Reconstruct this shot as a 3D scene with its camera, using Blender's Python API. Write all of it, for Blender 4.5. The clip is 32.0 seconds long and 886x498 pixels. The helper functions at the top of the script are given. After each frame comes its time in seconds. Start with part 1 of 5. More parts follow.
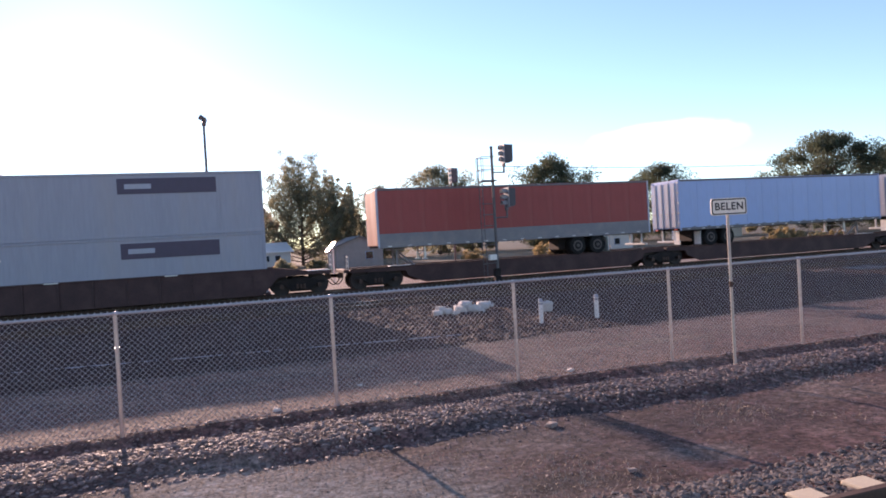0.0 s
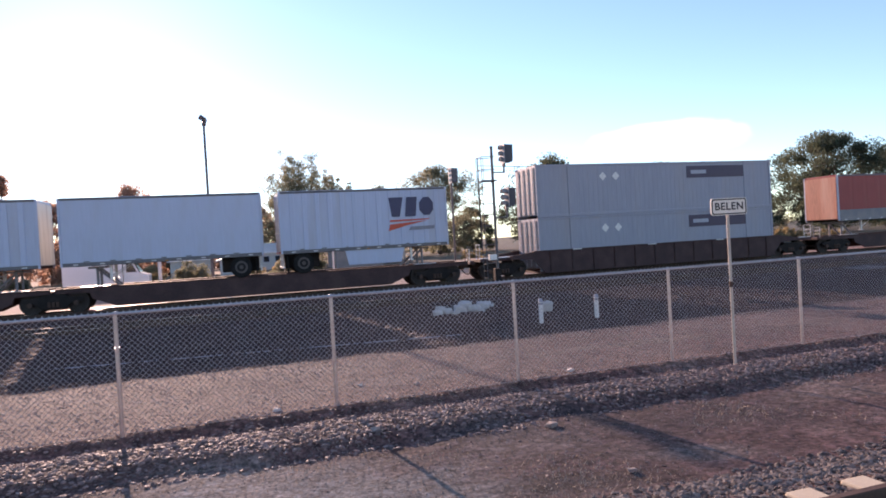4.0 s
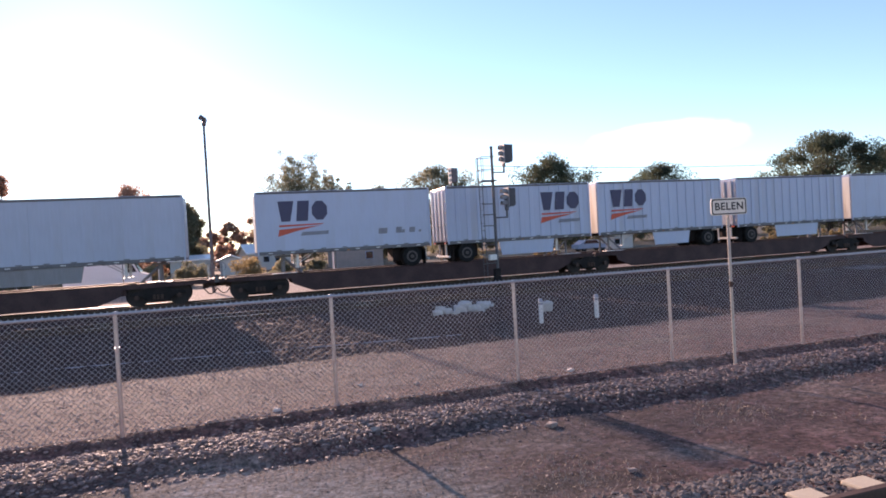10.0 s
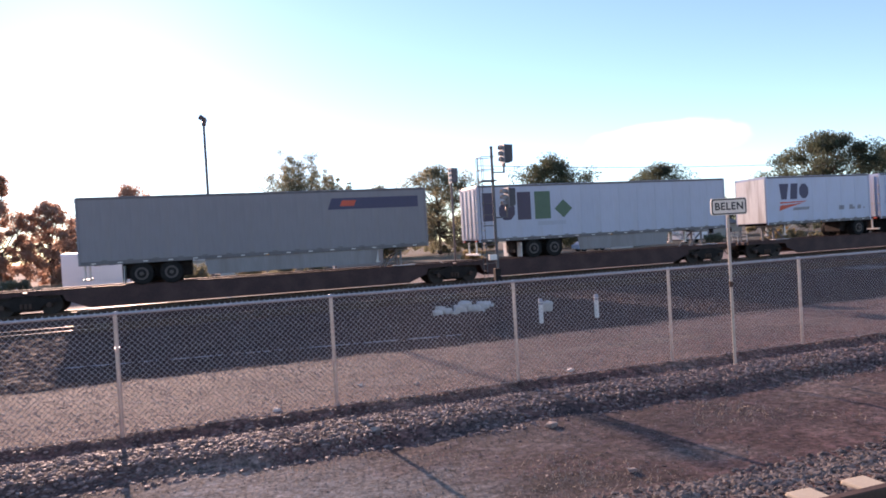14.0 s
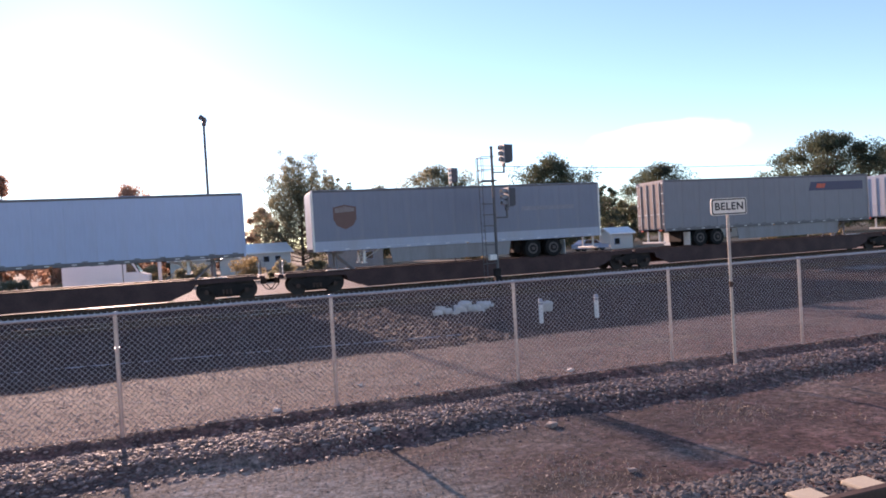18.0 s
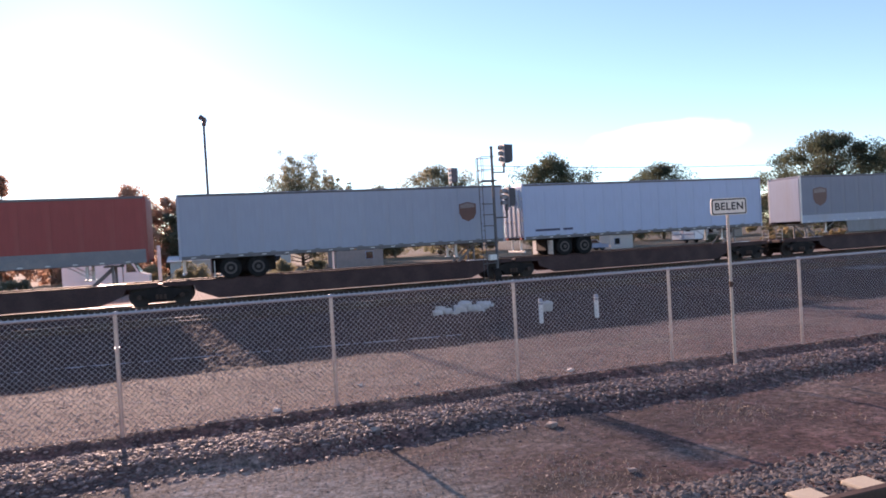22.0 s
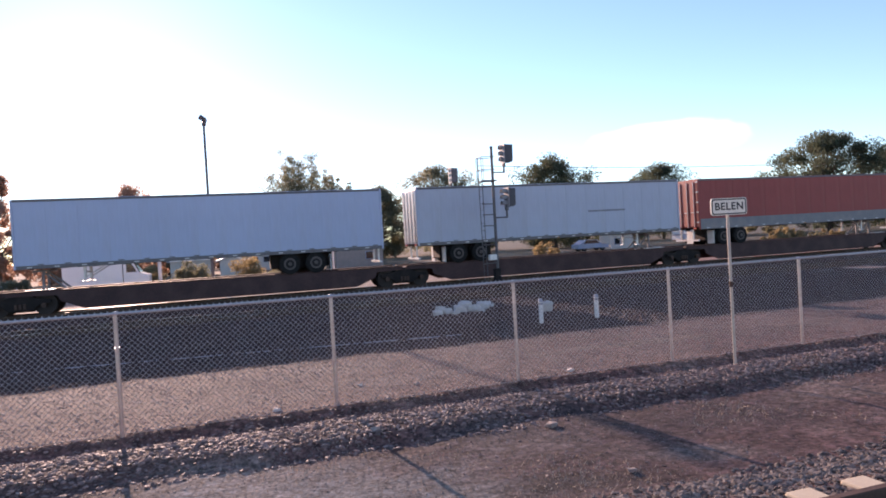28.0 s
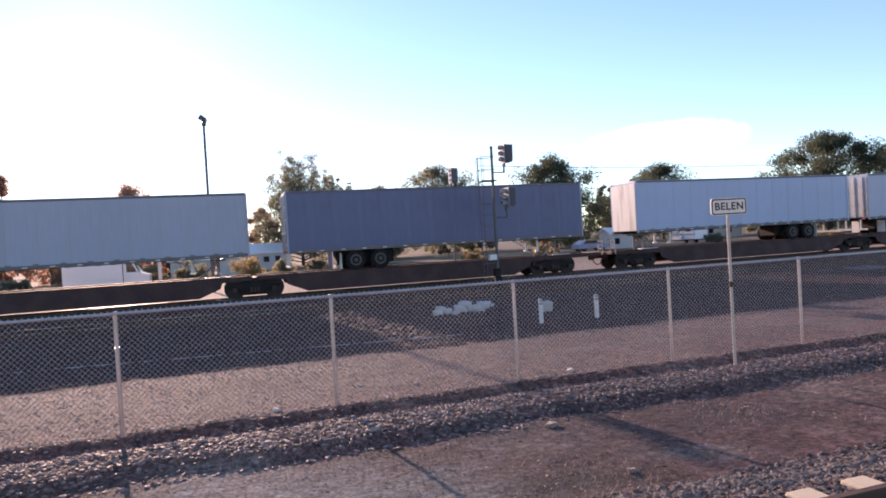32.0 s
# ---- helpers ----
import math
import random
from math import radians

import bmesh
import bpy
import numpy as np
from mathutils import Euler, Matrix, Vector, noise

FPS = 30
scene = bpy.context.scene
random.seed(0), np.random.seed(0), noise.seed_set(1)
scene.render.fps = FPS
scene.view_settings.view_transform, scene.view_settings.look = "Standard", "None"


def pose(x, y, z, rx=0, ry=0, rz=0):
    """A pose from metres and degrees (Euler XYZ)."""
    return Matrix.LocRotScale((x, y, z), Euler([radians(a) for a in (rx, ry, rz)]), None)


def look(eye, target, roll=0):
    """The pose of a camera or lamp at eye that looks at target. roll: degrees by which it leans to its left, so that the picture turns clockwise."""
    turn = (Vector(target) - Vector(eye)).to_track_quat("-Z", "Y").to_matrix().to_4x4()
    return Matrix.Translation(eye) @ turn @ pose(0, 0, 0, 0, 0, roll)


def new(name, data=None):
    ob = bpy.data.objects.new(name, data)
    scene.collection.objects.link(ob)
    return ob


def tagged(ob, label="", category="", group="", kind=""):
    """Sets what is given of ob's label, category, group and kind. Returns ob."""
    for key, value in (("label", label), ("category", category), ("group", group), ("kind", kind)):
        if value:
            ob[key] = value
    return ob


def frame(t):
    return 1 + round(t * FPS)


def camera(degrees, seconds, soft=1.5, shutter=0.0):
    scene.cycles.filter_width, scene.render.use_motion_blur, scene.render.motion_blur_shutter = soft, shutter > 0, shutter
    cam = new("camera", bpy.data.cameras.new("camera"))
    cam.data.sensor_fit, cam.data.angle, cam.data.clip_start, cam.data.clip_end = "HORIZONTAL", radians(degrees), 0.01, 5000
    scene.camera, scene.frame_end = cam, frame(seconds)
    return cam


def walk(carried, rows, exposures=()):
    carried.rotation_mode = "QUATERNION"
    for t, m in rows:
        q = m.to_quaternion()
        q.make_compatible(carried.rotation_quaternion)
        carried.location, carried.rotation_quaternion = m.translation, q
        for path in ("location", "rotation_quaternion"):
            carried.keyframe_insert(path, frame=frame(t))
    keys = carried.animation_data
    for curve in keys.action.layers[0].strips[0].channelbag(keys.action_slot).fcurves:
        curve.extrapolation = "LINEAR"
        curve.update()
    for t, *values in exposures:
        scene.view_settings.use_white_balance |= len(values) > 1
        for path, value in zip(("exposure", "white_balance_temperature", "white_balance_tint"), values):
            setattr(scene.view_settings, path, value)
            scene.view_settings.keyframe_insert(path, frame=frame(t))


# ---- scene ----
# ---- camera: stands still ----
EYE = Vector((0.0, 0.0, 2.493))
YAW, PITCH = radians(18.377), radians(-0.755)
AIM = EYE + Vector((math.sin(YAW) * math.cos(PITCH), math.cos(YAW) * math.cos(PITCH), math.sin(PITCH)))
cam = camera(68.08, 32.0, soft=1.8)
walk(cam, [(0.0, look(EYE, AIM, -3.301)), (32.0, look(EYE, AIM, -3.301))],
     [(0.0, 1.40, 7300, 36), (32.0, 1.40, 7300, 36)])

# ---- light: low sun behind the train, clear sky ----
SUN_AZ, SUN_EL = radians(-8.7), radians(16.3)
TO_SUN = Vector((math.sin(SUN_AZ) * math.cos(SUN_EL), math.cos(SUN_AZ) * math.cos(SUN_EL), math.sin(SUN_EL)))
world = bpy.data.worlds.new("world")
scene.world = world
world.use_nodes = True
wn = world.node_tree.nodes
sky = wn.new("ShaderNodeTexSky")
sky.sky_type, sky.sun_disc = "NISHITA", False
sky.sun_elevation, sky.sun_rotation = SUN_EL, SUN_AZ
sky.air_density, sky.dust_density, sky.ozone_density, sky.altitude = 1.0, 0.22, 1.9, 1460
# one thin bright cloud low in the sky
wl = world.node_tree.links
wco = wn.new("ShaderNodeTexCoord")
cl_noise = wn.new("ShaderNodeTexNoise")
cl_noise.inputs["Scale"].default_value, cl_noise.inputs["Detail"].default_value = 9.0, 5.0
wl.new(wco.outputs["Generated"], cl_noise.inputs["Vector"])
CLOUD = Vector((0.604, 0.786, 0.124)).normalized()
side = Vector((CLOUD.y, -CLOUD.x, -0.03)).normalized()
offs = wn.new("ShaderNodeVectorMath")
offs.operation = "SUBTRACT"
offs.inputs[1].default_value = CLOUD
wl.new(wco.outputs["Generated"], offs.inputs[0])
xyz = wn.new("ShaderNodeCombineXYZ")
for k, axis in enumerate((side / 0.095, CLOUD.cross(side) / 0.026)):
    dt = wn.new("ShaderNodeVectorMath")
    dt.operation = "DOT_PRODUCT"
    dt.inputs[1].default_value = axis
    wl.new(offs.outputs[0], dt.inputs[0])
    wl.new(dt.outputs["Value"], xyz.inputs[k])
ln = wn.new("ShaderNodeVectorMath")
ln.operation = "LENGTH"
wl.new(xyz.outputs[0], ln.inputs[0])
wob = wn.new("ShaderNodeMath")
wob.operation = "MULTIPLY_ADD"
wob.inputs[1].default_value, wob.inputs[2].default_value = 1.2, -0.6
wl.new(cl_noise.outputs["Fac"], wob.inputs[0])
tot = wn.new("ShaderNodeMath")
tot.operation = "ADD"
wl.new(ln.outputs["Value"], tot.inputs[0])
wl.new(wob.outputs[0], tot.inputs[1])
fade = wn.new("ShaderNodeMapRange")
fade.interpolation_type = "SMOOTHSTEP"
fade.inputs["From Min"].default_value, fade.inputs["From Max"].default_value = 1.25, 0.7
fade.inputs["To Max"].default_value = 0.92
wl.new(tot.outputs[0], fade.inputs["Value"])
veil = wn.new("ShaderNodeMix")
veil.data_type = "RGBA"
veil.inputs["B"].default_value = (7.5, 7.5, 7.5, 1)
wl.new(fade.outputs[0], veil.inputs["Factor"])
# dry desert air: a clear cyan sky
clear = wn.new("ShaderNodeMix")
clear.data_type, clear.blend_type = "RGBA", "MULTIPLY"
clear.inputs["Factor"].default_value = 1.0
clear.inputs["B"].default_value = (0.76, 1.0, 1.04, 1)
wl.new(sky.outputs[0], clear.inputs["A"])
wl.new(clear.outputs["Result"], veil.inputs["A"])
wl.new(veil.outputs["Result"], wn["Background"].inputs[0])
wn["Background"].inputs[1].default_value = 0.10
sun = new("sun", bpy.data.lights.new("sun", "SUN"))
sun.data.energy, sun.data.angle, sun.data.color = 4.0, radians(0.5), (1.0, 0.79, 0.63)
sun.matrix_world = look(TO_SUN * 50, (0, 0, 0))


# ---- materials ----
def mat(name, color, rough=0.7, metal=0.0, vary=0.25, scale=3.0, bump=0.0, stretch=(1, 1, 1), dirt=None, dirt_amount=0.5, spec=0.5, island=False, tone=0.0, grit=0.0):
    """A painted, soiled or mineral surface: colour varied at two scales, dirt in patches, fine relief."""
    m = bpy.data.materials.new(name)
    m.use_nodes = True
    n, l = m.node_tree.nodes, m.node_tree.links
    b = n["Principled BSDF"]
    b.inputs["Roughness"].default_value, b.inputs["Metallic"].default_value = rough, metal
    b.inputs["Specular IOR Level"].default_value = spec
    b.inputs["Diffuse Roughness"].default_value = grit
    co, mp = n.new("ShaderNodeTexCoord"), n.new("ShaderNodeMapping")
    l.new(co.outputs["Object"], mp.inputs[0])
    mp.inputs["Scale"].default_value = stretch
    big, fine = n.new("ShaderNodeTexNoise"), n.new("ShaderNodeTexNoise")
    for t, s, d in ((big, scale, 4), (fine, scale * 11, 6)):
        t.inputs["Scale"].default_value, t.inputs["Detail"].default_value = s, d
        l.new(mp.outputs[0], t.inputs["Vector"])
    add = n.new("ShaderNodeMath")
    add.operation = "ADD"
    l.new(big.outputs["Fac"], add.inputs[0])
    l.new(fine.outputs["Fac"], add.inputs[1])
    ramp = n.new("ShaderNodeMapRange")
    ramp.inputs["From Min"].default_value, ramp.inputs["From Max"].default_value = 0.7, 1.3
    ramp.inputs["To Min"].default_value, ramp.inputs["To Max"].default_value = 1 - vary, 1 + vary
    l.new(add.outputs[0], ramp.inputs["Value"])
    mul = n.new("ShaderNodeVectorMath")
    mul.operation = "SCALE"
    mul.inputs[0].default_value = color
    fac = ramp.outputs[0]
    if island:
        geo, rr, mm = n.new("ShaderNodeNewGeometry"), n.new("ShaderNodeMapRange"), n.new("ShaderNodeMath")
        rr.inputs["To Min"].default_value, rr.inputs["To Max"].default_value = 0.45, 1.6
        mm.operation = "MULTIPLY"
        l.new(geo.outputs["Random Per Island"], rr.inputs["Value"])
        l.new(rr.outputs[0], mm.inputs[0])
        l.new(fac, mm.inputs[1])
        fac = mm.outputs[0]
    if tone:
        oi, rr, mm = n.new("ShaderNodeObjectInfo"), n.new("ShaderNodeMapRange"), n.new("ShaderNodeMath")
        rr.inputs["To Min"].default_value, rr.inputs["To Max"].default_value = 1 - tone, 1 + tone
        mm.operation = "MULTIPLY"
        l.new(oi.outputs["Random"], rr.inputs["Value"])
        l.new(rr.outputs[0], mm.inputs[0])
        l.new(fac, mm.inputs[1])
        fac = mm.outputs[0]
    l.new(fac, mul.inputs["Scale"])
    out = mul.outputs[0]
    if dirt:
        mix, cr = n.new("ShaderNodeMix"), n.new("ShaderNodeMapRange")
        mix.data_type = "RGBA"
        cr.inputs["From Min"].default_value, cr.inputs["From Max"].default_value = 0.48, 0.72
        cr.inputs["To Max"].default_value = dirt_amount
        l.new(big.outputs["Fac"], cr.inputs["Value"])
        l.new(cr.outputs[0], mix.inputs["Factor"])
        l.new(out, mix.inputs["A"])
        mix.inputs["B"].default_value = (*dirt, 1)
        out = mix.outputs["Result"]
    l.new(out, b.inputs["Base Color"])
    if bump:
        bp = n.new("ShaderNodeBump")
        bp.inputs["Strength"].default_value, bp.inputs["Distance"].default_value = 0.6, bump
        l.new(fine.outputs["Fac"], bp.inputs["Height"])
        l.new(bp.outputs[0], b.inputs["Normal"])
    return m


def leaf_mat(name, color, glow):
    """Leaves: matt, and partly let the light through."""
    m = mat(name, color, 0.6, vary=0.35, scale=0.6, island=True, spec=0.2)
    n, l = m.node_tree.nodes, m.node_tree.links
    tr, mx = n.new("ShaderNodeBsdfTranslucent"), n.new("ShaderNodeMixShader")
    tr.inputs[0].default_value = (*glow, 1)
    mx.inputs[0].default_value = 0.5
    l.new(n["Principled BSDF"].outputs[0], mx.inputs[1])
    l.new(tr.outputs[0], mx.inputs[2])
    l.new(mx.outputs[0], n["Material Output"].inputs[0])
    return m


STREAK = (1.0, 1.0, 0.12)
DUST = (0.30, 0.25, 0.21)
# white trailer paint with the blue, dim skylight of the shaded side in its colour
M_SKYLIT_WHITE = mat("skylit_white_paint", (0.41, 0.47, 0.60), 0.38, vary=0.05, scale=1.1, stretch=STREAK, dirt=DUST, dirt_amount=0.3, tone=0.03)
M_WHITE2 = mat("dull_white_paint", (0.39, 0.435, 0.53), 0.45, vary=0.07, scale=0.9, stretch=STREAK, dirt=DUST, dirt_amount=0.35, tone=0.03)
M_LTGREY = mat("pale_grey_paint", (0.33, 0.37, 0.45), 0.45, vary=0.07, scale=0.8, stretch=STREAK, dirt=DUST, dirt_amount=0.35, tone=0.03)
M_GREY = mat("grey_paint", (0.165, 0.185, 0.24), 0.45, vary=0.08, scale=0.8, stretch=STREAK, dirt=DUST, dirt_amount=0.3, tone=0.03)
M_BOXGREY = mat("container_grey", (0.29, 0.305, 0.36), 0.5, vary=0.08, scale=0.9, stretch=STREAK, dirt=DUST, dirt_amount=0.3)
M_RED = mat("red_paint", (0.31, 0.045, 0.040), 0.55, vary=0.12, scale=0.8, stretch=STREAK, dirt=(0.3, 0.14, 0.1), dirt_amount=0.3, tone=0.03)
M_BLUE = mat("blue_paint", (0.085, 0.108, 0.205), 0.42, vary=0.12, scale=0.8, stretch=STREAK, dirt=(0.16, 0.17, 0.24), dirt_amount=0.25, tone=0.03)
M_PALEBLUE = mat("pale_blue_paint", (0.27, 0.40, 0.65), 0.42, vary=0.06, scale=0.9, stretch=STREAK, dirt=DUST, dirt_amount=0.2, tone=0.03)
# whitish trailer end, its orange reflected light put into the base colour
M_ORANGE_REFLECTION = mat("orange_reflection_on_end", (0.46, 0.17, 0.10), 0.55, vary=0.25, scale=1.5, stretch=STREAK, dirt=(0.5, 0.3, 0.22), dirt_amount=0.6)
M_RAIL = mat("dull_aluminium", (0.46, 0.46, 0.47), 0.4, 0.6, vary=0.15, scale=2)
M_STEELGREY = mat("grey_band_paint", (0.17, 0.17, 0.185), 0.5, vary=0.1, scale=1.2, dirt=DUST, dirt_amount=0.4)
M_TAPE = mat("white_reflective_tape", (0.66, 0.64, 0.61), 0.35, vary=0.05, scale=4)
M_NAVY = mat("navy_decal", (0.028, 0.03, 0.085), 0.45, vary=0.1, scale=3)
M_PURPLE = mat("purple_decal", (0.045, 0.032, 0.068), 0.45, vary=0.1, scale=3)
M_GREEN = mat("green_decal", (0.045, 0.115, 0.070), 0.45, vary=0.1, scale=3)
M_REDDECAL = mat("red_decal", (0.60, 0.07, 0.03), 0.45, vary=0.1, scale=3)
M_BROWN = mat("brown_decal", (0.13, 0.055, 0.045), 0.45, vary=0.1, scale=3)
M_SCUFF = mat("grey_decal", (0.22, 0.22, 0.25), 0.6, vary=0.2, scale=4)
M_CAR = mat("oxide_brown_steel", (0.056, 0.021, 0.020), 0.7, vary=0.35, scale=1.5, bump=0.004, dirt=(0.075, 0.040, 0.034), dirt_amount=0.5)
M_DARK = mat("black_chassis_steel", (0.020, 0.015, 0.014), 0.8, vary=0.3, scale=3, dirt=(0.042, 0.028, 0.024), dirt_amount=0.4, spec=0.25)
M_EDGE = mat("weathered_dark_rail", (0.15, 0.145, 0.15), 0.6, 0.2, vary=0.3, scale=3, stretch=(0.4, 1, 1), dirt=(0.07, 0.055, 0.05), dirt_amount=0.6)
M_TYRE = mat("tyre_rubber", (0.016, 0.015, 0.015), 0.9, vary=0.3, scale=5, dirt=(0.032, 0.026, 0.023), dirt_amount=0.4, spec=0.2)
M_RIM = mat("dusty_aluminium_rim", (0.085, 0.072, 0.068), 0.6, 0.3, vary=0.2, scale=6)
M_WHEEL = mat("rolled_wheel_steel", (0.035, 0.024, 0.021), 0.7, 0.2, vary=0.3, scale=5)
M_TREAD = mat("polished_rail_steel", (0.45, 0.43, 0.41), 0.22, 0.9, vary=0.15, scale=3)
M_RUST = mat("rusty_steel", (0.075, 0.040, 0.029), 0.75, 0.2, vary=0.35, scale=4, bump=0.003)
M_TIE = mat("weathered_timber", (0.075, 0.055, 0.048), 0.85, vary=0.35, scale=5, stretch=(1, 0.2, 1), bump=0.004)
M_CTIE = mat("pale_concrete", (0.52, 0.45, 0.33), 0.85, vary=0.15, scale=6, bump=0.002, dirt=(0.3, 0.25, 0.2), dirt_amount=0.4)
M_GALV = mat("galvanised_steel", (0.50, 0.47, 0.46), 0.36, 0.85, vary=0.2, scale=9)
M_SIGNPOST = mat("weathered_cream_post", (0.50, 0.44, 0.37), 0.6, vary=0.25, scale=4, dirt=(0.22, 0.12, 0.08), dirt_amount=0.6)
M_SIGNWHITE = mat("cream_sign_enamel", (0.72, 0.68, 0.60), 0.5, vary=0.08, scale=5, dirt=(0.4, 0.33, 0.26), dirt_amount=0.35)
M_SIGNBLACK = mat("black_sign_paint", (0.02, 0.02, 0.022), 0.5, vary=0.2, scale=5)
M_SIGNAL = mat("dark_signal_paint", (0.050, 0.052, 0.065), 0.55, vary=0.2, scale=4)
M_MAST = mat("grey_mast_paint", (0.10, 0.095, 0.10), 0.5, 0.3, vary=0.2, scale=4)
M_WHITEPIPE = mat("white_painted_pipe", (0.74, 0.72, 0.68), 0.55, vary=0.1, scale=6, dirt=DUST, dirt_amount=0.4)
M_SACK = mat("white_limestone", (0.52, 0.49, 0.46), 0.8, vary=0.15, scale=6, bump=0.01)
M_STONE = mat("crushed_stone", (0.235, 0.155, 0.135), 0.74, vary=0.3, scale=9, island=True, grit=1.0)
M_BALLAST = mat("pale_ballast", (0.19, 0.142, 0.118), 0.78, vary=0.3, scale=9, island=True, grit=1.0)
M_DARKSTONE = mat("dark_ballast", (0.055, 0.040, 0.038), 0.9, vary=0.3, scale=9, island=True, grit=1.0)
M_DULLGREY = mat("dull_brown_grey_paint", (0.20, 0.195, 0.215), 0.5, vary=0.08, scale=0.8, stretch=STREAK, dirt=(0.2, 0.17, 0.15), dirt_amount=0.4, tone=0.03)
M_MIRROR = mat("polished_lamp_cover", (0.85, 0.85, 0.84), 0.14, 1.0, vary=0.03, scale=4)
M_MIDGREY = mat("mid_grey_paint", (0.27, 0.31, 0.39), 0.45, vary=0.07, scale=0.8, stretch=STREAK, dirt=DUST, dirt_amount=0.35, tone=0.03)
M_DARKSLAB = mat("grimy_concrete", (0.15, 0.13, 0.125), 0.85, vary=0.2, scale=3, bump=0.003, dirt=(0.08, 0.06, 0.055), dirt_amount=0.6, spec=0.2)
M_DARKBED = mat("dark_ballast_bed", (0.078, 0.046, 0.042), 0.95, vary=0.4, scale=1.1, dirt=(0.070, 0.052, 0.050), dirt_amount=0.6, spec=0.12, grit=1.0)
M_CHIP = mat("pale_grit", (0.28, 0.205, 0.175), 0.7, vary=0.3, scale=9, island=True, grit=1.0)
M_ORANGELAMP = mat("amber_lens", (0.55, 0.20, 0.03), 0.25, vary=0.05, scale=5)
# white paint with a stronger blue sky reflection put into the colour
M_BLUE_SKYLIT_WHITE = mat("blue_skylit_white_paint", (0.345, 0.425, 0.585), 0.4, vary=0.06, scale=0.9, stretch=STREAK, dirt=DUST, dirt_amount=0.25, tone=0.03)
M_TANROCK = mat("tan_rock", (0.34, 0.27, 0.23), 0.85, vary=0.25, scale=12, bump=0.006)
# weathered white, brighter and warmer in colour to show low sun on the ends
M_SUNLIT_WHITE = mat("weathered_sunlit_white", (0.80, 0.76, 0.69), 0.45, vary=0.1, scale=2.5, stretch=STREAK, dirt=(0.25, 0.19, 0.15), dirt_amount=0.6)
M_RUSTDOOR = mat("grimy_brown_door", (0.24, 0.19, 0.18), 0.6, vary=0.2, scale=1.6, dirt=(0.14, 0.075, 0.06), dirt_amount=0.8)
M_HOOD = mat("pale_grey_hood_paint", (0.24, 0.24, 0.25), 0.5, vary=0.15, scale=5)
M_SKIRT = mat("dull_skirt_panel", (0.25, 0.24, 0.245), 0.6, vary=0.12, scale=1.4, stretch=STREAK, dirt=(0.14, 0.11, 0.10), dirt_amount=0.5)
M_STRAW = mat("dry_straw", (0.44, 0.36, 0.27), 0.8, vary=0.2, scale=5, island=True)
M_TRUNK = mat("bark", (0.09, 0.065, 0.05), 0.9, vary=0.35, scale=4, stretch=(1, 1, 0.3), bump=0.02)
M_LEAF = leaf_mat("green_leaves", (0.066, 0.080, 0.058), (0.12, 0.145, 0.09))
M_LEAF2 = leaf_mat("olive_leaves", (0.115, 0.115, 0.08), (0.30, 0.30, 0.20))
M_LEAF3 = leaf_mat("rust_leaves", (0.24, 0.16, 0.125), (0.74, 0.50, 0.38))
M_GRASS = leaf_mat("dry_shrub", (0.20, 0.165, 0.095), (0.42, 0.33, 0.17))
M_STUCCO = mat("pale_stucco", (0.55, 0.51, 0.46), 0.85, vary=0.1, scale=2, bump=0.003, dirt=DUST, dirt_amount=0.3)
M_TANSTUCCO = mat("tan_stucco", (0.30, 0.245, 0.22), 0.85, vary=0.12, scale=2, bump=0.003)
M_ROOF = mat("grey_shingles", (0.17, 0.15, 0.14), 0.8, vary=0.25, scale=3)
M_METALROOF = mat("white_metal_roof", (0.70, 0.70, 0.70), 0.3, 0.2, vary=0.1, scale=2)
M_GLASSDARK = mat("dark_window_glass", (0.02, 0.022, 0.025), 0.08, vary=0.1, scale=2, spec=0.8)
M_VAN = mat("white_van_enamel", (0.80, 0.80, 0.79), 0.22, vary=0.04, scale=1)


# oil-dark and straw-pale patches in the yard, the last a painted cast shadow: place, half size, turn, colour, strength
STAINS_AND_SHADE = ((0.4, 7.2, 1.9, 0.85, -20, (0.38, 0.28, 0.225), 0.8), (1.9, 6.5, 1.0, 0.4, -25, (0.31, 0.24, 0.19), 0.7), (3.3, 8.05, 0.85, 0.4, -20, (0.085, 0.06, 0.058), 0.75),
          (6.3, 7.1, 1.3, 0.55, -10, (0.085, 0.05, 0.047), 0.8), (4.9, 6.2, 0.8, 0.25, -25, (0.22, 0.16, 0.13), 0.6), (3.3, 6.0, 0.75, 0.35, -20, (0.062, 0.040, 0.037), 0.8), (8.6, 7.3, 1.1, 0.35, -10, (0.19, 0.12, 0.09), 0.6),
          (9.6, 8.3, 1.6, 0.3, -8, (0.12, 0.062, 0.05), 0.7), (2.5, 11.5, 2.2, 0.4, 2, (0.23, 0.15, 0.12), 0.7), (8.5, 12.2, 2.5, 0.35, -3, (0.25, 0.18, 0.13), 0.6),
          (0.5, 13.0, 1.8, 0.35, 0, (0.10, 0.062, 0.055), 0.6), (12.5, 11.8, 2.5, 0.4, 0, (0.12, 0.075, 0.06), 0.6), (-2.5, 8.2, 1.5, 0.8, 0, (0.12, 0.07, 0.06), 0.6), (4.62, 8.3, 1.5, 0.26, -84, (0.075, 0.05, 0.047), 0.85))


